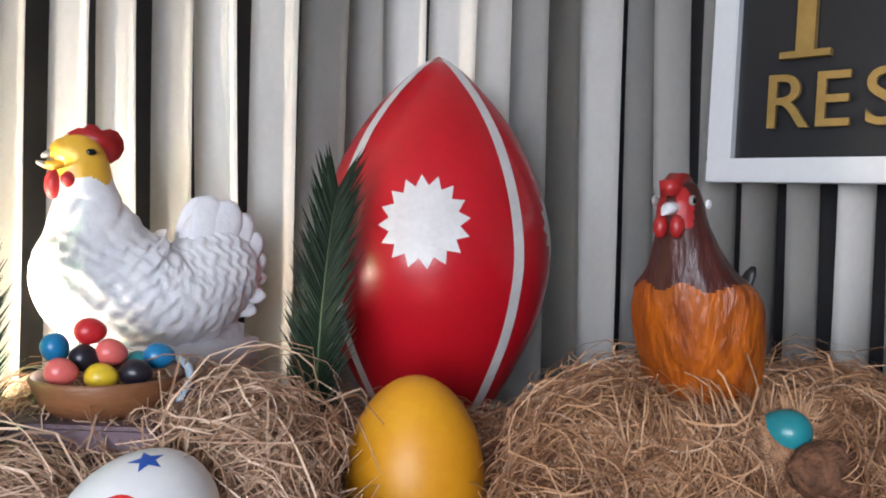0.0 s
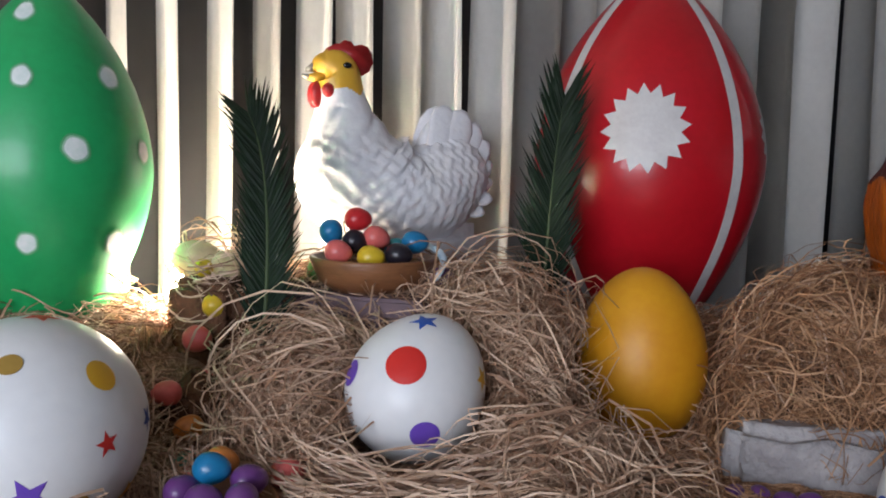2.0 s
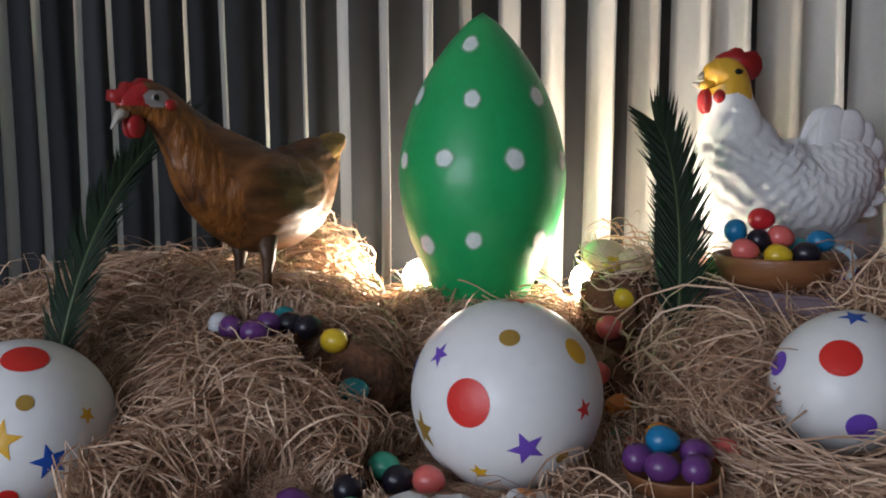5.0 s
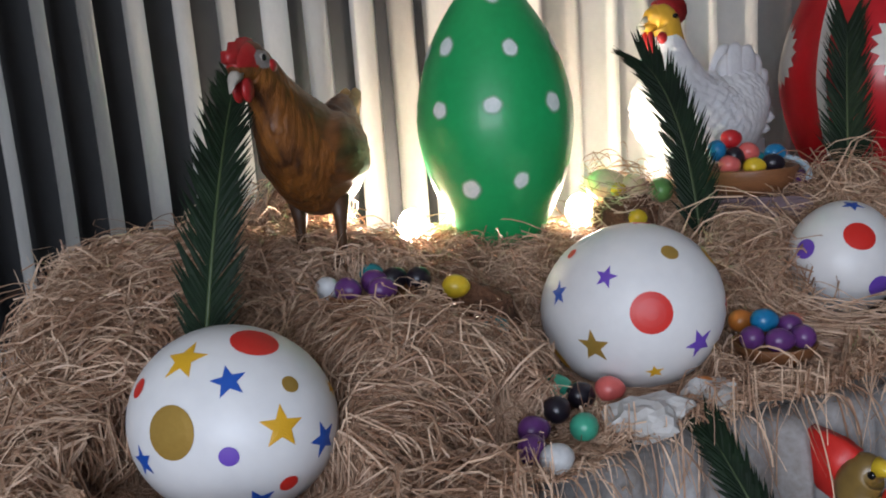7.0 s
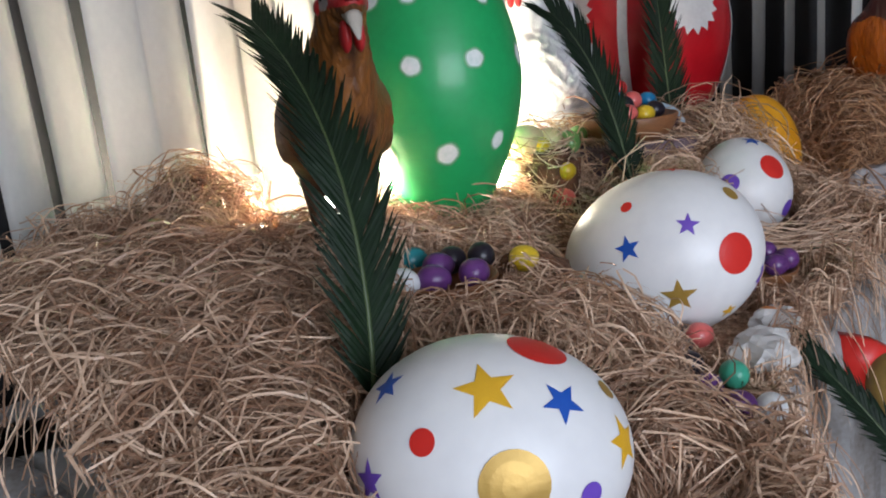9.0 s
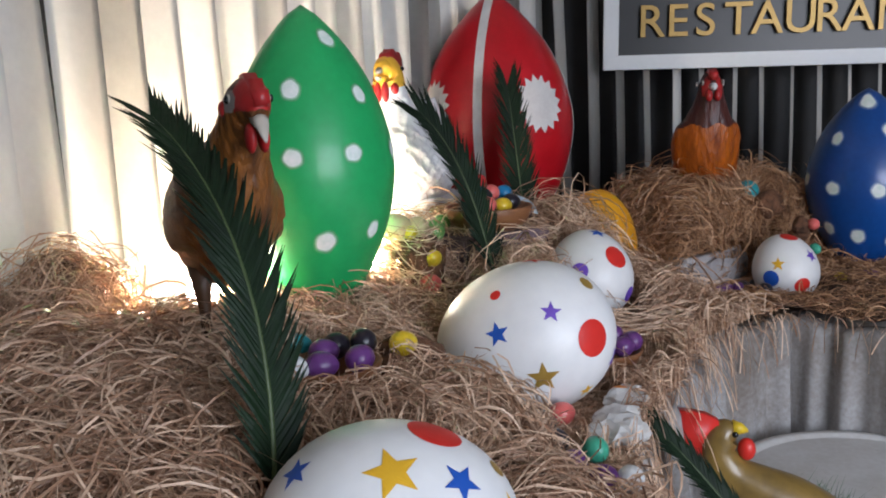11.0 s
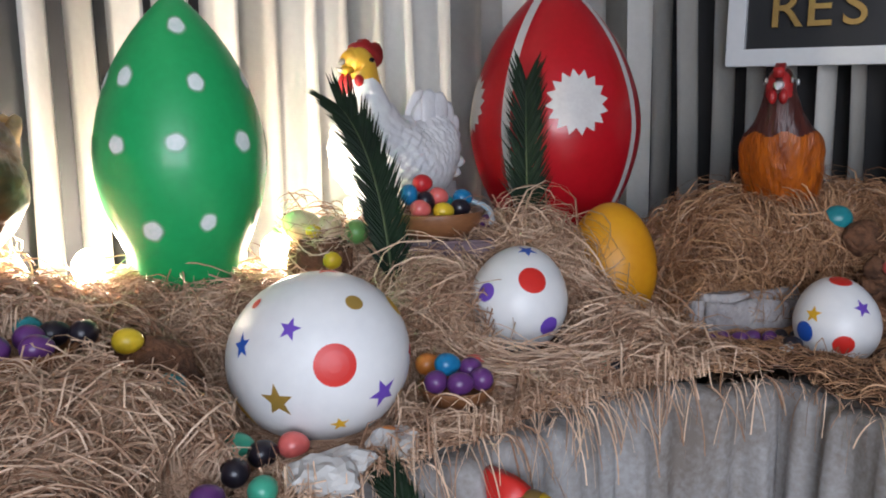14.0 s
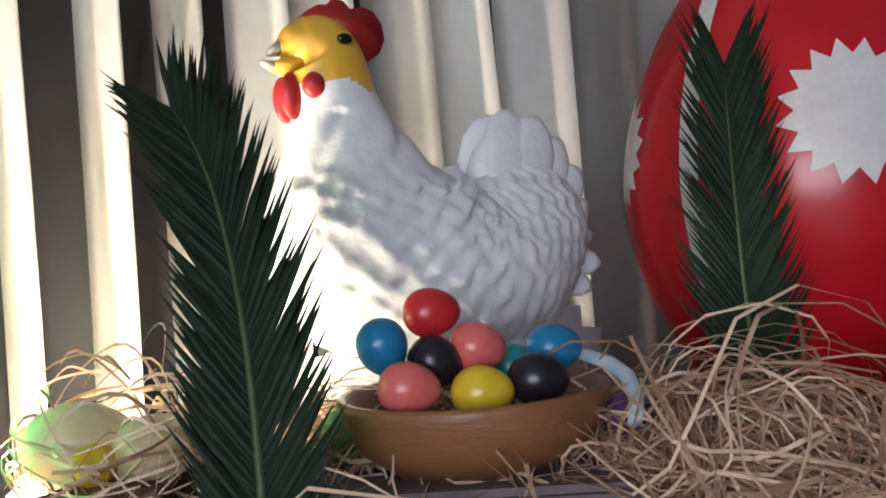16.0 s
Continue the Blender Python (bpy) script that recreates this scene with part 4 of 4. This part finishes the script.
carved(bm, COCK, cock_cut, lambda p: 0 if p.z < 0.192 + 0.006 * math.sin(p.y * 90) - 0.25 * (p.x - 0.04) * (1 if p.x < 0.04 else 0) else 2 if p.z > 0.280 and p.x > 0.112 and abs(p.y) > 0.008 else 1, 72, 9, True)
for sgn in (-1, 1):
    blob(bm, (0.118, sgn * 0.0300, 0.322), (0.009, 0.005, 0.008), 3)
    blob(bm, (0.120, sgn * 0.0335, 0.322), (0.005, 0.003, 0.005), 4)
    blob(bm, (0.132, sgn * 0.013, 0.283), (0.012, 0.011, 0.018), 2)
    blob(bm, (0.080, sgn * 0.0385, 0.318), (0.008, 0.004, 0.008), 6)
tube(bm, [((0.120, 0, 0.312), 0.016, 0.013, (0, 1, 0), (0, 0, 1)), ((0.142, 0, 0.308), 0.009, 0.008, (0, 1, 0), (0, 0, 1)), ((0.154, 0, 0.300), 0.002, 0.002, (0, 1, 0), (0, 0, 1))], 6, 12)
comb(bm, [(0.140, 0.328), (0.146, 0.350), (0.128, 0.354), (0.112, 0.364), (0.094, 0.364), (0.078, 0.356), (0.074, 0.344), (0.096, 0.336), (0.118, 0.334)], 0.022, 2)
for j in range(6):
    plume(bm, (-0.082, 0.012 - 0.006 * j, 0.05 + 0.004 * j), (-0.118 + 0.004 * (j % 2), -0.030 + 0.014 * j, 0.12 + 0.020 * j), 0.014, 0.009, (1, 0, 0.2), 5)
thing("orange_cockerel_figure", bm, [M["hen_orange"], M["hen_dark"], M["hen_red"], M["hen_grey"], M["eye"], M["hen_black"], M["dye_white"]], frame_at((0.410, 1.405, 1.238), (-0.62, -0.78)), "painted orange cockerel figure with dark neck on straw", "hen figure", "hen figures")

# yellow wooden cockerel on the low table
bm = bmesh.new()
rows = refine([(0.030, 0.225, 0.016, 0.016, 0), (0.012, 0.220, 0.030, 0.027, 0), (-0.002, 0.185, 0.033, 0.030, 0), (0.022, 0.142, 0.038, 0.035, 0), (0.070, 0.112, 0.046, 0.046, 0), (0.135, 0.090, 0.046, 0.053, 0), (0.195, 0.072, 0.034, 0.042, 0), (0.245, 0.062, 0.012, 0.012, 0)], 6)
spine(bm, rows, 0, 32)
comb(bm, [(0.000, 0.246), (-0.022, 0.258), (-0.050, 0.264), (-0.076, 0.266), (-0.084, 0.240), (-0.074, 0.206), (-0.058, 0.176), (-0.034, 0.166), (-0.010, 0.200)], 0.026, 1)
blob(bm, (0.052, 0, 0.190), (0.017, 0.016, 0.022), 1)
tube(bm, [((0.026, 0, 0.232), 0.018, 0.016, (0, 1, 0), (0, 0, 1)), ((0.044, 0, 0.231), 0.009, 0.010, (0, 1, 0), (0, 0, 1)), ((0.054, 0, 0.227), 0.003, 0.003, (0, 1, 0), (0, 0, 1))], 2, 12)
for sgn in (-1, 1):
    blob(bm, (0.028, sgn * 0.020, 0.226), (0.006, 0.004, 0.006), 3)
tube(bm, [((0.13, 0, 0.046), 0.05, 0.05, (1, 0, 0), (0, 1, 0)), ((0.13, 0, 0.070), 0.045, 0.045, (1, 0, 0), (0, 1, 0))], 0, 16)
thing("wooden_cockerel_figure", bm, [M["duck"], M["st_red"], M["dye_yellow"], M["eye"]], frame_at((-0.490, 0.600, 0.662), (0.72, -0.69)), "varnished yellow wooden cockerel figure with red comb", "hen figure", "hen figures")

# ---- cycad fronds ----


def frond(base, mid, tip, half, face, label, cut=0.10, count=84, seed=1):
    rng = random.Random(seed)
    b, m, t = Vector(base), Vector(mid), Vector(tip)
    ctrl = m * 2 - (b + t) * 0.5
    ob = empty("cycad_frond", Matrix.Translation(b), label, "palm frond", "cycad fronds")

    def at(s):
        return b * (1 - s) ** 2 + ctrl * 2 * s * (1 - s) + t * s * s - b

    def tangent(s):
        return ((ctrl - b) * 2 * (1 - s) + (t - ctrl) * 2 * s).normalized()

    bm = bmesh.new()
    rings = []
    for k in range(13):
        s = k / 12
        d = tangent(s)
        side = d.cross(Vector(face)).normalized()
        r = 0.0042 * (1 - 0.75 * s)
        rings.append((at(s), r, r, side, side.cross(d)))
    tube(bm, rings, 0, 8)
    part("stalk", bm, M["rachis"], ob, "pale green stalk")
    for sgn in (-1, 1):
        for k in range(count):
            s = 0.08 + 0.92 * k / (count - 1)
            d = tangent(s)
            side = d.cross(Vector(face)).normalized() * sgn
            out = Vector(face).normalized()
            l = half * 2.0 * min(1, (s + 0.3) / 0.5) * rng.uniform(0.85, 1.1) * (0.85 if s > 1 - cut else 1)
            lean = 0.92 + 0.28 * s + rng.uniform(-0.07, 0.07)
            way = (side * math.cos(lean) + d * math.sin(lean) + out * rng.uniform(0.0, 0.16)).normalized()
            wide = d.cross(way).cross(way).normalized() * 0.0034
            fold = out * 0.0012
            p0, p1, p2 = at(s), at(s) + way * l * 0.5 + out * 0.002, at(s) + way * l - out * rng.uniform(0, 0.008)
            v = [p0 - wide * 0.7, p0 + fold, p0 + wide * 0.7, p1 - wide, p1 + fold, p1 + wide, p2]
            me = bpy.data.meshes.new("leaflet")
            me.from_pydata([tuple(q) for q in v], [], [(0, 1, 4, 3), (1, 2, 5, 4), (3, 4, 6), (4, 5, 6)])
            me.materials.append(M["frond"])
            lf = new("leaflet", me)
            lf.parent = ob
    return ob


frond((-0.640, 1.10, 1.10), (-0.668, 1.18, 1.36), (-0.735, 1.25, 1.515), 0.052, (0.15, -1, 0.1), "dark green cycad frond stuck upright beside bowl", seed=1)
frond((-0.240, 1.50, 1.10), (-0.235, 1.55, 1.38), (-0.222, 1.60, 1.575), 0.060, (-0.1, -1, 0.1), "dark green cycad frond before the red egg", seed=2)
frond((-1.432, 0.45, 1.06), (-1.412, 0.53, 1.34), (-1.450, 0.74, 1.530), 0.050, (0.15, -1, 0.2), "dark green cycad frond stuck beside white egg", seed=3)
frond((-0.565, 0.40, 0.70), (-0.650, 0.475, 0.86), (-0.708, 0.555, 0.962), 0.034, (0.1, -0.9, 0.6), "dark green cycad frond leaning below the platform edge", seed=4)

# ---- low round table ----
table = empty("round_table", pose(-0.13, 0.49, 0), "round white low table before the platform", "table")
bm = lathe([(0, 0.675), (0.285, 0.675), (0.300, 0.682), (0.300, 0.702), (0.292, 0.710), (0.270, 0.710), (0.266, 0.704), (0.258, 0.704), (0, 0.704)], 72)
bmesh.ops.recalc_face_normals(bm, faces=bm.faces)
part("tabletop", bm, M["plaster"], table, "white top with a shallow rim")
part("column", lathe([(0.0, 0.0), (0.16, 0.0), (0.16, 0.02), (0.03, 0.05), (0.03, 0.675), (0, 0.675)], 24), M["plaster"], table)

# tuft of artificial grass round the wooden cockerel
rng = random.Random(61)
verts, faces = [], []
for _ in range(1500):
    r, a = 0.095 * math.sqrt(rng.random()), rng.uniform(0, 6.283)
    x, y, h = -0.375 + r * math.cos(a), 0.49 + r * math.sin(a), rng.uniform(0.03, 0.075)
    b, w, k = rng.uniform(0, 6.283), 0.0011, rng.uniform(0.2, 0.9)
    q = len(verts)
    for i in range(4):
        e = i / 3
        px, py, pz = x + math.cos(b) * k * h * e * e, y + math.sin(b) * k * h * e * e, 0.704 + h * e * (1 - 0.25 * e)
        dx, dy = -math.sin(b) * w * (1.05 - e), math.cos(b) * w * (1.05 - e)
        verts += [(px - dx, py - dy, pz), (px + dx, py + dy, pz)]
        if i:
            faces.append((q + 2 * i - 2, q + 2 * i - 1, q + 2 * i + 1, q + 2 * i))
me = bpy.data.meshes.new("artificial_grass")
me.from_pydata(verts, [], faces)
me.materials.append(M["grass"])
tagged(new("artificial_grass", me), "green artificial grass tuft on round table", "grass", kind="stuff")

# ---- bowl and small eggs ----


def small_egg(pos, key, a=0.0245, b=0.0205, yaw=0.0, pitch=0.0, label="", group="dyed eggs"):
    bm = bmesh.new()
    bmesh.ops.create_uvsphere(bm, u_segments=20, v_segments=14, radius=1)
    for v in bm.verts:
        k = 1 - 0.13 * v.co.x
        v.co = Vector((v.co.x * a, v.co.y * b * k, v.co.z * b * k))
    return thing("dyed_egg", bm, M["dye_" + key], pose(*pos, 0, pitch, yaw), label or "small glossy %s dyed egg" % key, "egg", group)


def bowl(pos, r, h, label, material="wood"):
    bm = lathe([(0, 0), (r * 0.62, 0), (r * 0.86, h * 0.32), (r, h * 0.92), (r * 0.985, h), (r * 0.93, h * 0.99), (r * 0.80, h * 0.42), (r * 0.5, h * 0.2), (0, h * 0.17)], 48)
    bmesh.ops.recalc_face_normals(bm, faces=bm.faces)
    return thing("wooden_bowl", bm, M[material], pose(*pos), label, "bowl")


thing("pedestal_box", boxed((-0.66, 1.20, 0.94), (-0.40, 1.42, 1.214), 0.006), M["box"], label="dark mauve box under the wooden bowl", category="box", smooth=False)
bowl((-0.520, 1.298, 1.212), 0.112, 0.062, "turned brown wooden bowl full of dyed eggs")
for x, y, z, key, yaw, pitch in ((-0.548, 1.297, 1.329, "red", 20, 0), (-0.585, 1.263, 1.306, "blue", 80, 60), (-0.562, 1.237, 1.276, "coral", 10, 10), (-0.508, 1.250, 1.268, "yellow", 5, 0), (-0.545, 1.275, 1.290, "black", 40, 30),
                                (-0.512, 1.292, 1.298, "coral", 20, 15), (-0.465, 1.272, 1.272, "black", 0, 5), (-0.450, 1.323, 1.290, "blue", 15, 0), (-0.53, 1.33, 1.285, "purple", 30, 0), (-0.487, 1.335, 1.275, "teal", 60, 0)):
    small_egg((x, y, z + 0.008), key, yaw=yaw, pitch=pitch, group="dyed eggs in the bowl")
small_egg((-0.395, 1.31, 1.238), "purple", yaw=40)
bm = bmesh.new()
tube(bm, [((-0.44 + 0.05 * math.sin(k * 0.4), 1.37 - 0.022 * k, 1.288 - 0.0035 * k * k * 0.5), 0.007, 0.004, (1, 0, 0.4), (0, 0, 1)) for k in range(6)], 0, 8)
thing("ribbon_end", bm, M["ribbon"], label="blue and white ribbon end on bowl rim", category="ribbon")
small_egg((-0.635, 1.345, 1.235), "green", 0.03, 0.024, yaw=70)

bowl((-0.365, 1.055, 0.948), 0.135, 0.062, "reddish brown wooden dish under the straw nest")

# bark block with eggs and a little nest on top
bm = boxed((-0.87, 1.17, 0.95), (-0.72, 1.33, 1.232), 0.02)
bmesh.ops.subdivide_edges(bm, edges=bm.edges[:], cuts=3, use_grid_fill=True)
for v in bm.verts:
    v.co += Vector(noise.noise_vector(v.co * 22)) * 0.010 + Vector(noise.noise_vector(v.co * 60)) * 0.004
    v.co.x += 0.12 * (v.co.z - 1.1) * (1 if v.co.x < -0.8 else -0.2)
thing("bark_block", bm, M["cork"], label="rough brown bark block beside the green egg", category="bark")
small_egg((-0.762, 1.180, 1.188), "yellow", 0.022, 0.021)
small_egg((-0.783, 1.158, 1.133), "coral", 0.026, 0.023)
small_egg((-0.74, 1.10, 1.075), "coral", 0.024, 0.022)
small_egg((-0.72, 1.06, 1.03), "orange", 0.024, 0.02)
small_egg((-0.825, 1.235, 1.258), "cream", 0.045, 0.034, yaw=10)
small_egg((-0.765, 1.240, 1.250), "cream", 0.036, 0.028, yaw=60)
small_egg((-0.800, 1.210, 1.247), "yellow", 0.018, 0.016)
small_egg((-0.705, 1.27, 1.235), "green", 0.036, 0.028, yaw=80)
nest_ring(33, -0.80, 1.235, 0.055, 1.245, 160, "wispy straw nest on top of bark block")

# the little bowl and eggs in front of the nest
bowl((-0.560, 0.825, 0.978), 0.070, 0.036, "small brown bowl of purple eggs on straw")
for x, y, z, key, yaw in ((-0.510, 0.911, 1.000, "coral", 30), (-0.575, 0.827, 1.030, "blue", 10), (-0.600, 0.800, 1.008, "purple", 60), (-0.560, 0.780, 1.008, "purple", 0), (-0.520, 0.800, 1.008, "purple", 100), (-0.530, 0.840, 1.015, "purple", 40),
                          (-0.885, 0.513, 0.985, "mint", 70), (-0.890, 0.627, 0.992, "black", 20), (-0.845, 0.637, 0.985, "coral", 0), (-0.928, 0.644, 1.000, "mint", 10), (-0.955, 0.480, 0.995, "purple", 30), (-0.955, 0.420, 0.988, "purple", 100),
                          (-0.920, 0.400, 0.982, "white", 40), (-0.925, 0.560, 0.995, "black", 70), (-0.985, 0.650, 1.010, "orange", 0), (-1.026, 0.697, 1.085, "teal", 40), (-1.094, 0.733, 1.150, "yellow", 0), (-0.600, 0.900, 1.010, "orange", 0),
                          (-0.330, 0.900, 0.985, "mint", 0), (-0.310, 0.925, 0.985, "coral", 20), (-0.245, 0.930, 0.985, "mint", 60), (-0.225, 0.915, 0.982, "black", 0), (-0.700, 0.645, 0.985, "orange", 0)):
    small_egg((x, y, max(z + (0.020 if -0.61 < x < -0.5 else 0), hay_height(x, y) + 0.018)), key, yaw=yaw, a=0.0245, b=0.0205)
bowl((-1.235, 0.700, 1.115), 0.075, 0.042, "small brown bowl of purple eggs in straw")
for dx, dy, key in ((-0.03, -0.03, "purple"), (0.03, -0.035, "purple"), (0.0, 0.03, "purple"), (-0.07, -0.02, "white"), (0.03, 0.05, "black"), (0.075, 0.045, "black"), (-0.02, 0.09, "teal")):
    small_egg((-1.235 + dx, 0.700 + dy, 1.164), key, 0.025, 0.021, yaw=dx * 900)

# things round the orange cockerel
bm = boxed((0.08, 1.185, 0.945), (0.37, 1.30, 1.062), 0.02)
bmesh.ops.subdivide_edges(bm, edges=bm.edges[:], cuts=3, use_grid_fill=True)
for v in bm.verts:
    v.co += Vector(noise.noise_vector(v.co * 18)) * 0.014 + Vector(noise.noise_vector(v.co * 50)) * 0.005
thing("pale_stone", bm, M["stone"], label="pale grey stone below the straw heap", category="stone")
for k in range(9):
    small_egg((0.02 + 0.034 * k, 1.145 - 0.004 * k + 0.01 * (k % 2), 0.972), "purple" if k < 7 else "black", 0.020, 0.016, yaw=35 * k, group="string of purple eggs")
small_egg((0.225, 1.03, 0.980), "black", 0.024, 0.02)
small_egg((0.200, 1.01, 0.975), "white", 0.016, 0.013)
bm = bmesh.new()
for k in range(9):
    blob(bm, (0.455 + 0.012 * k + 0.012 * math.sin(k * 2.1), 1.085 + 0.012 * k, 1.13 - 0.020 * k), (0.026, 0.024, 0.028), 0, 10)
for v in bm.verts:
    v.co += Vector(noise.noise_vector(v.co * 45)) * 0.008
thing("bark_piece", bm, M["cork"], label="dark twisted bark piece with small eggs", category="bark")
for x, y, z, key in ((0.470, 1.052, 1.135, "coral"), (0.500, 1.065, 1.055, "mint"), (0.523, 0.996, 0.975, "yellow"), (0.62, 0.95, 0.972, "purple"), (0.66, 0.92, 0.972, "purple"), (0.70, 0.94, 0.972, "purple"), (0.64, 0.98, 0.972, "purple"), (0.72, 0.90, 0.972, "purple"), (0.67, 0.87, 0.970, "yellow"), (0.72, 0.86, 0.970, "blue")):
    small_egg((x, y, z), key, 0.020, 0.017, yaw=x * 500)
small_egg((0.520, 1.330, 1.212), "teal", 0.042, 0.034, yaw=160, label="blue and yellow-green mottled dyed egg")
small_egg((0.450, 1.345, 1.220), "teal", 0.036, 0.028, yaw=60)
bm = bmesh.new()
blob(bm, (0, 0, 0), (0.055, 0.045, 0.045), 0, 18)
for v in bm.verts:
    v.co += Vector(noise.noise_vector(v.co * 35)) * 0.010
thing("brown_stone", bm, M["cork"], pose(0.56, 1.275, 1.165), "dark brown stone in the straw heap", "stone")

# crumpled white scraps
for x, y, r, seed in ((-0.807, 0.543, 0.042, 3), (-0.770, 0.585, 0.034, 4), (-0.690, 0.640, 0.036, 5)):
    bm = bmesh.new()
    bmesh.ops.create_icosphere(bm, subdivisions=3, radius=1)
    for v in bm.verts:
        k = 1 + 0.30 * noise.noise(v.co * 1.7 + Vector((seed * 7, 0, 0))) + 0.16 * noise.noise(v.co * 4 + Vector((0, seed, 0)))
        v.co = Vector((v.co.x * r * k * 1.2, v.co.y * r * k, v.co.z * r * k * 0.7))
    thing("crumpled_scrap", bm, M["plaster"], pose(x, y, 0.985), "crumpled white paper scrap on straw", "paper", "white scraps", smooth=False)

# mulch lump with two eggs in the straw
bm = bmesh.new()
blob(bm, (0, 0, 0), (0.085, 0.070, 0.075), 0, 22)
for v in bm.verts:
    v.co += Vector(noise.noise_vector(v.co * 30)) * 0.016 + Vector(noise.noise_vector(v.co * 80)) * 0.006
thing("bark_lump", bm, M["cork"], pose(-1.075, 0.765, 1.075), "brown bark lump sunk in straw by white egg", "bark")
bm = bmesh.new()
blob(bm, (0, 0, 0), (0.062, 0.085, 0.100), 0, 22)
for v in bm.verts:
    v.co += Vector(noise.noise_vector(v.co * 26)) * 0.018 + Vector(noise.noise_vector(v.co * 80)) * 0.006
thing("bark_lump", bm, M["cork"], pose(-0.735, 1.070, 1.000), "reddish brown bark lump with coral eggs", "bark")
for x, y, z, key in ((-0.745, 1.000, 1.085, "coral"), (-0.700, 0.985, 1.040, "orange"), (-0.690, 0.960, 0.995, "mint"), (-0.655, 0.925, 0.992, "coral")):
    small_egg((x, y, max(z, hay_height(x, y) + 0.012)), key, 0.0235, 0.0195, yaw=x * 700)
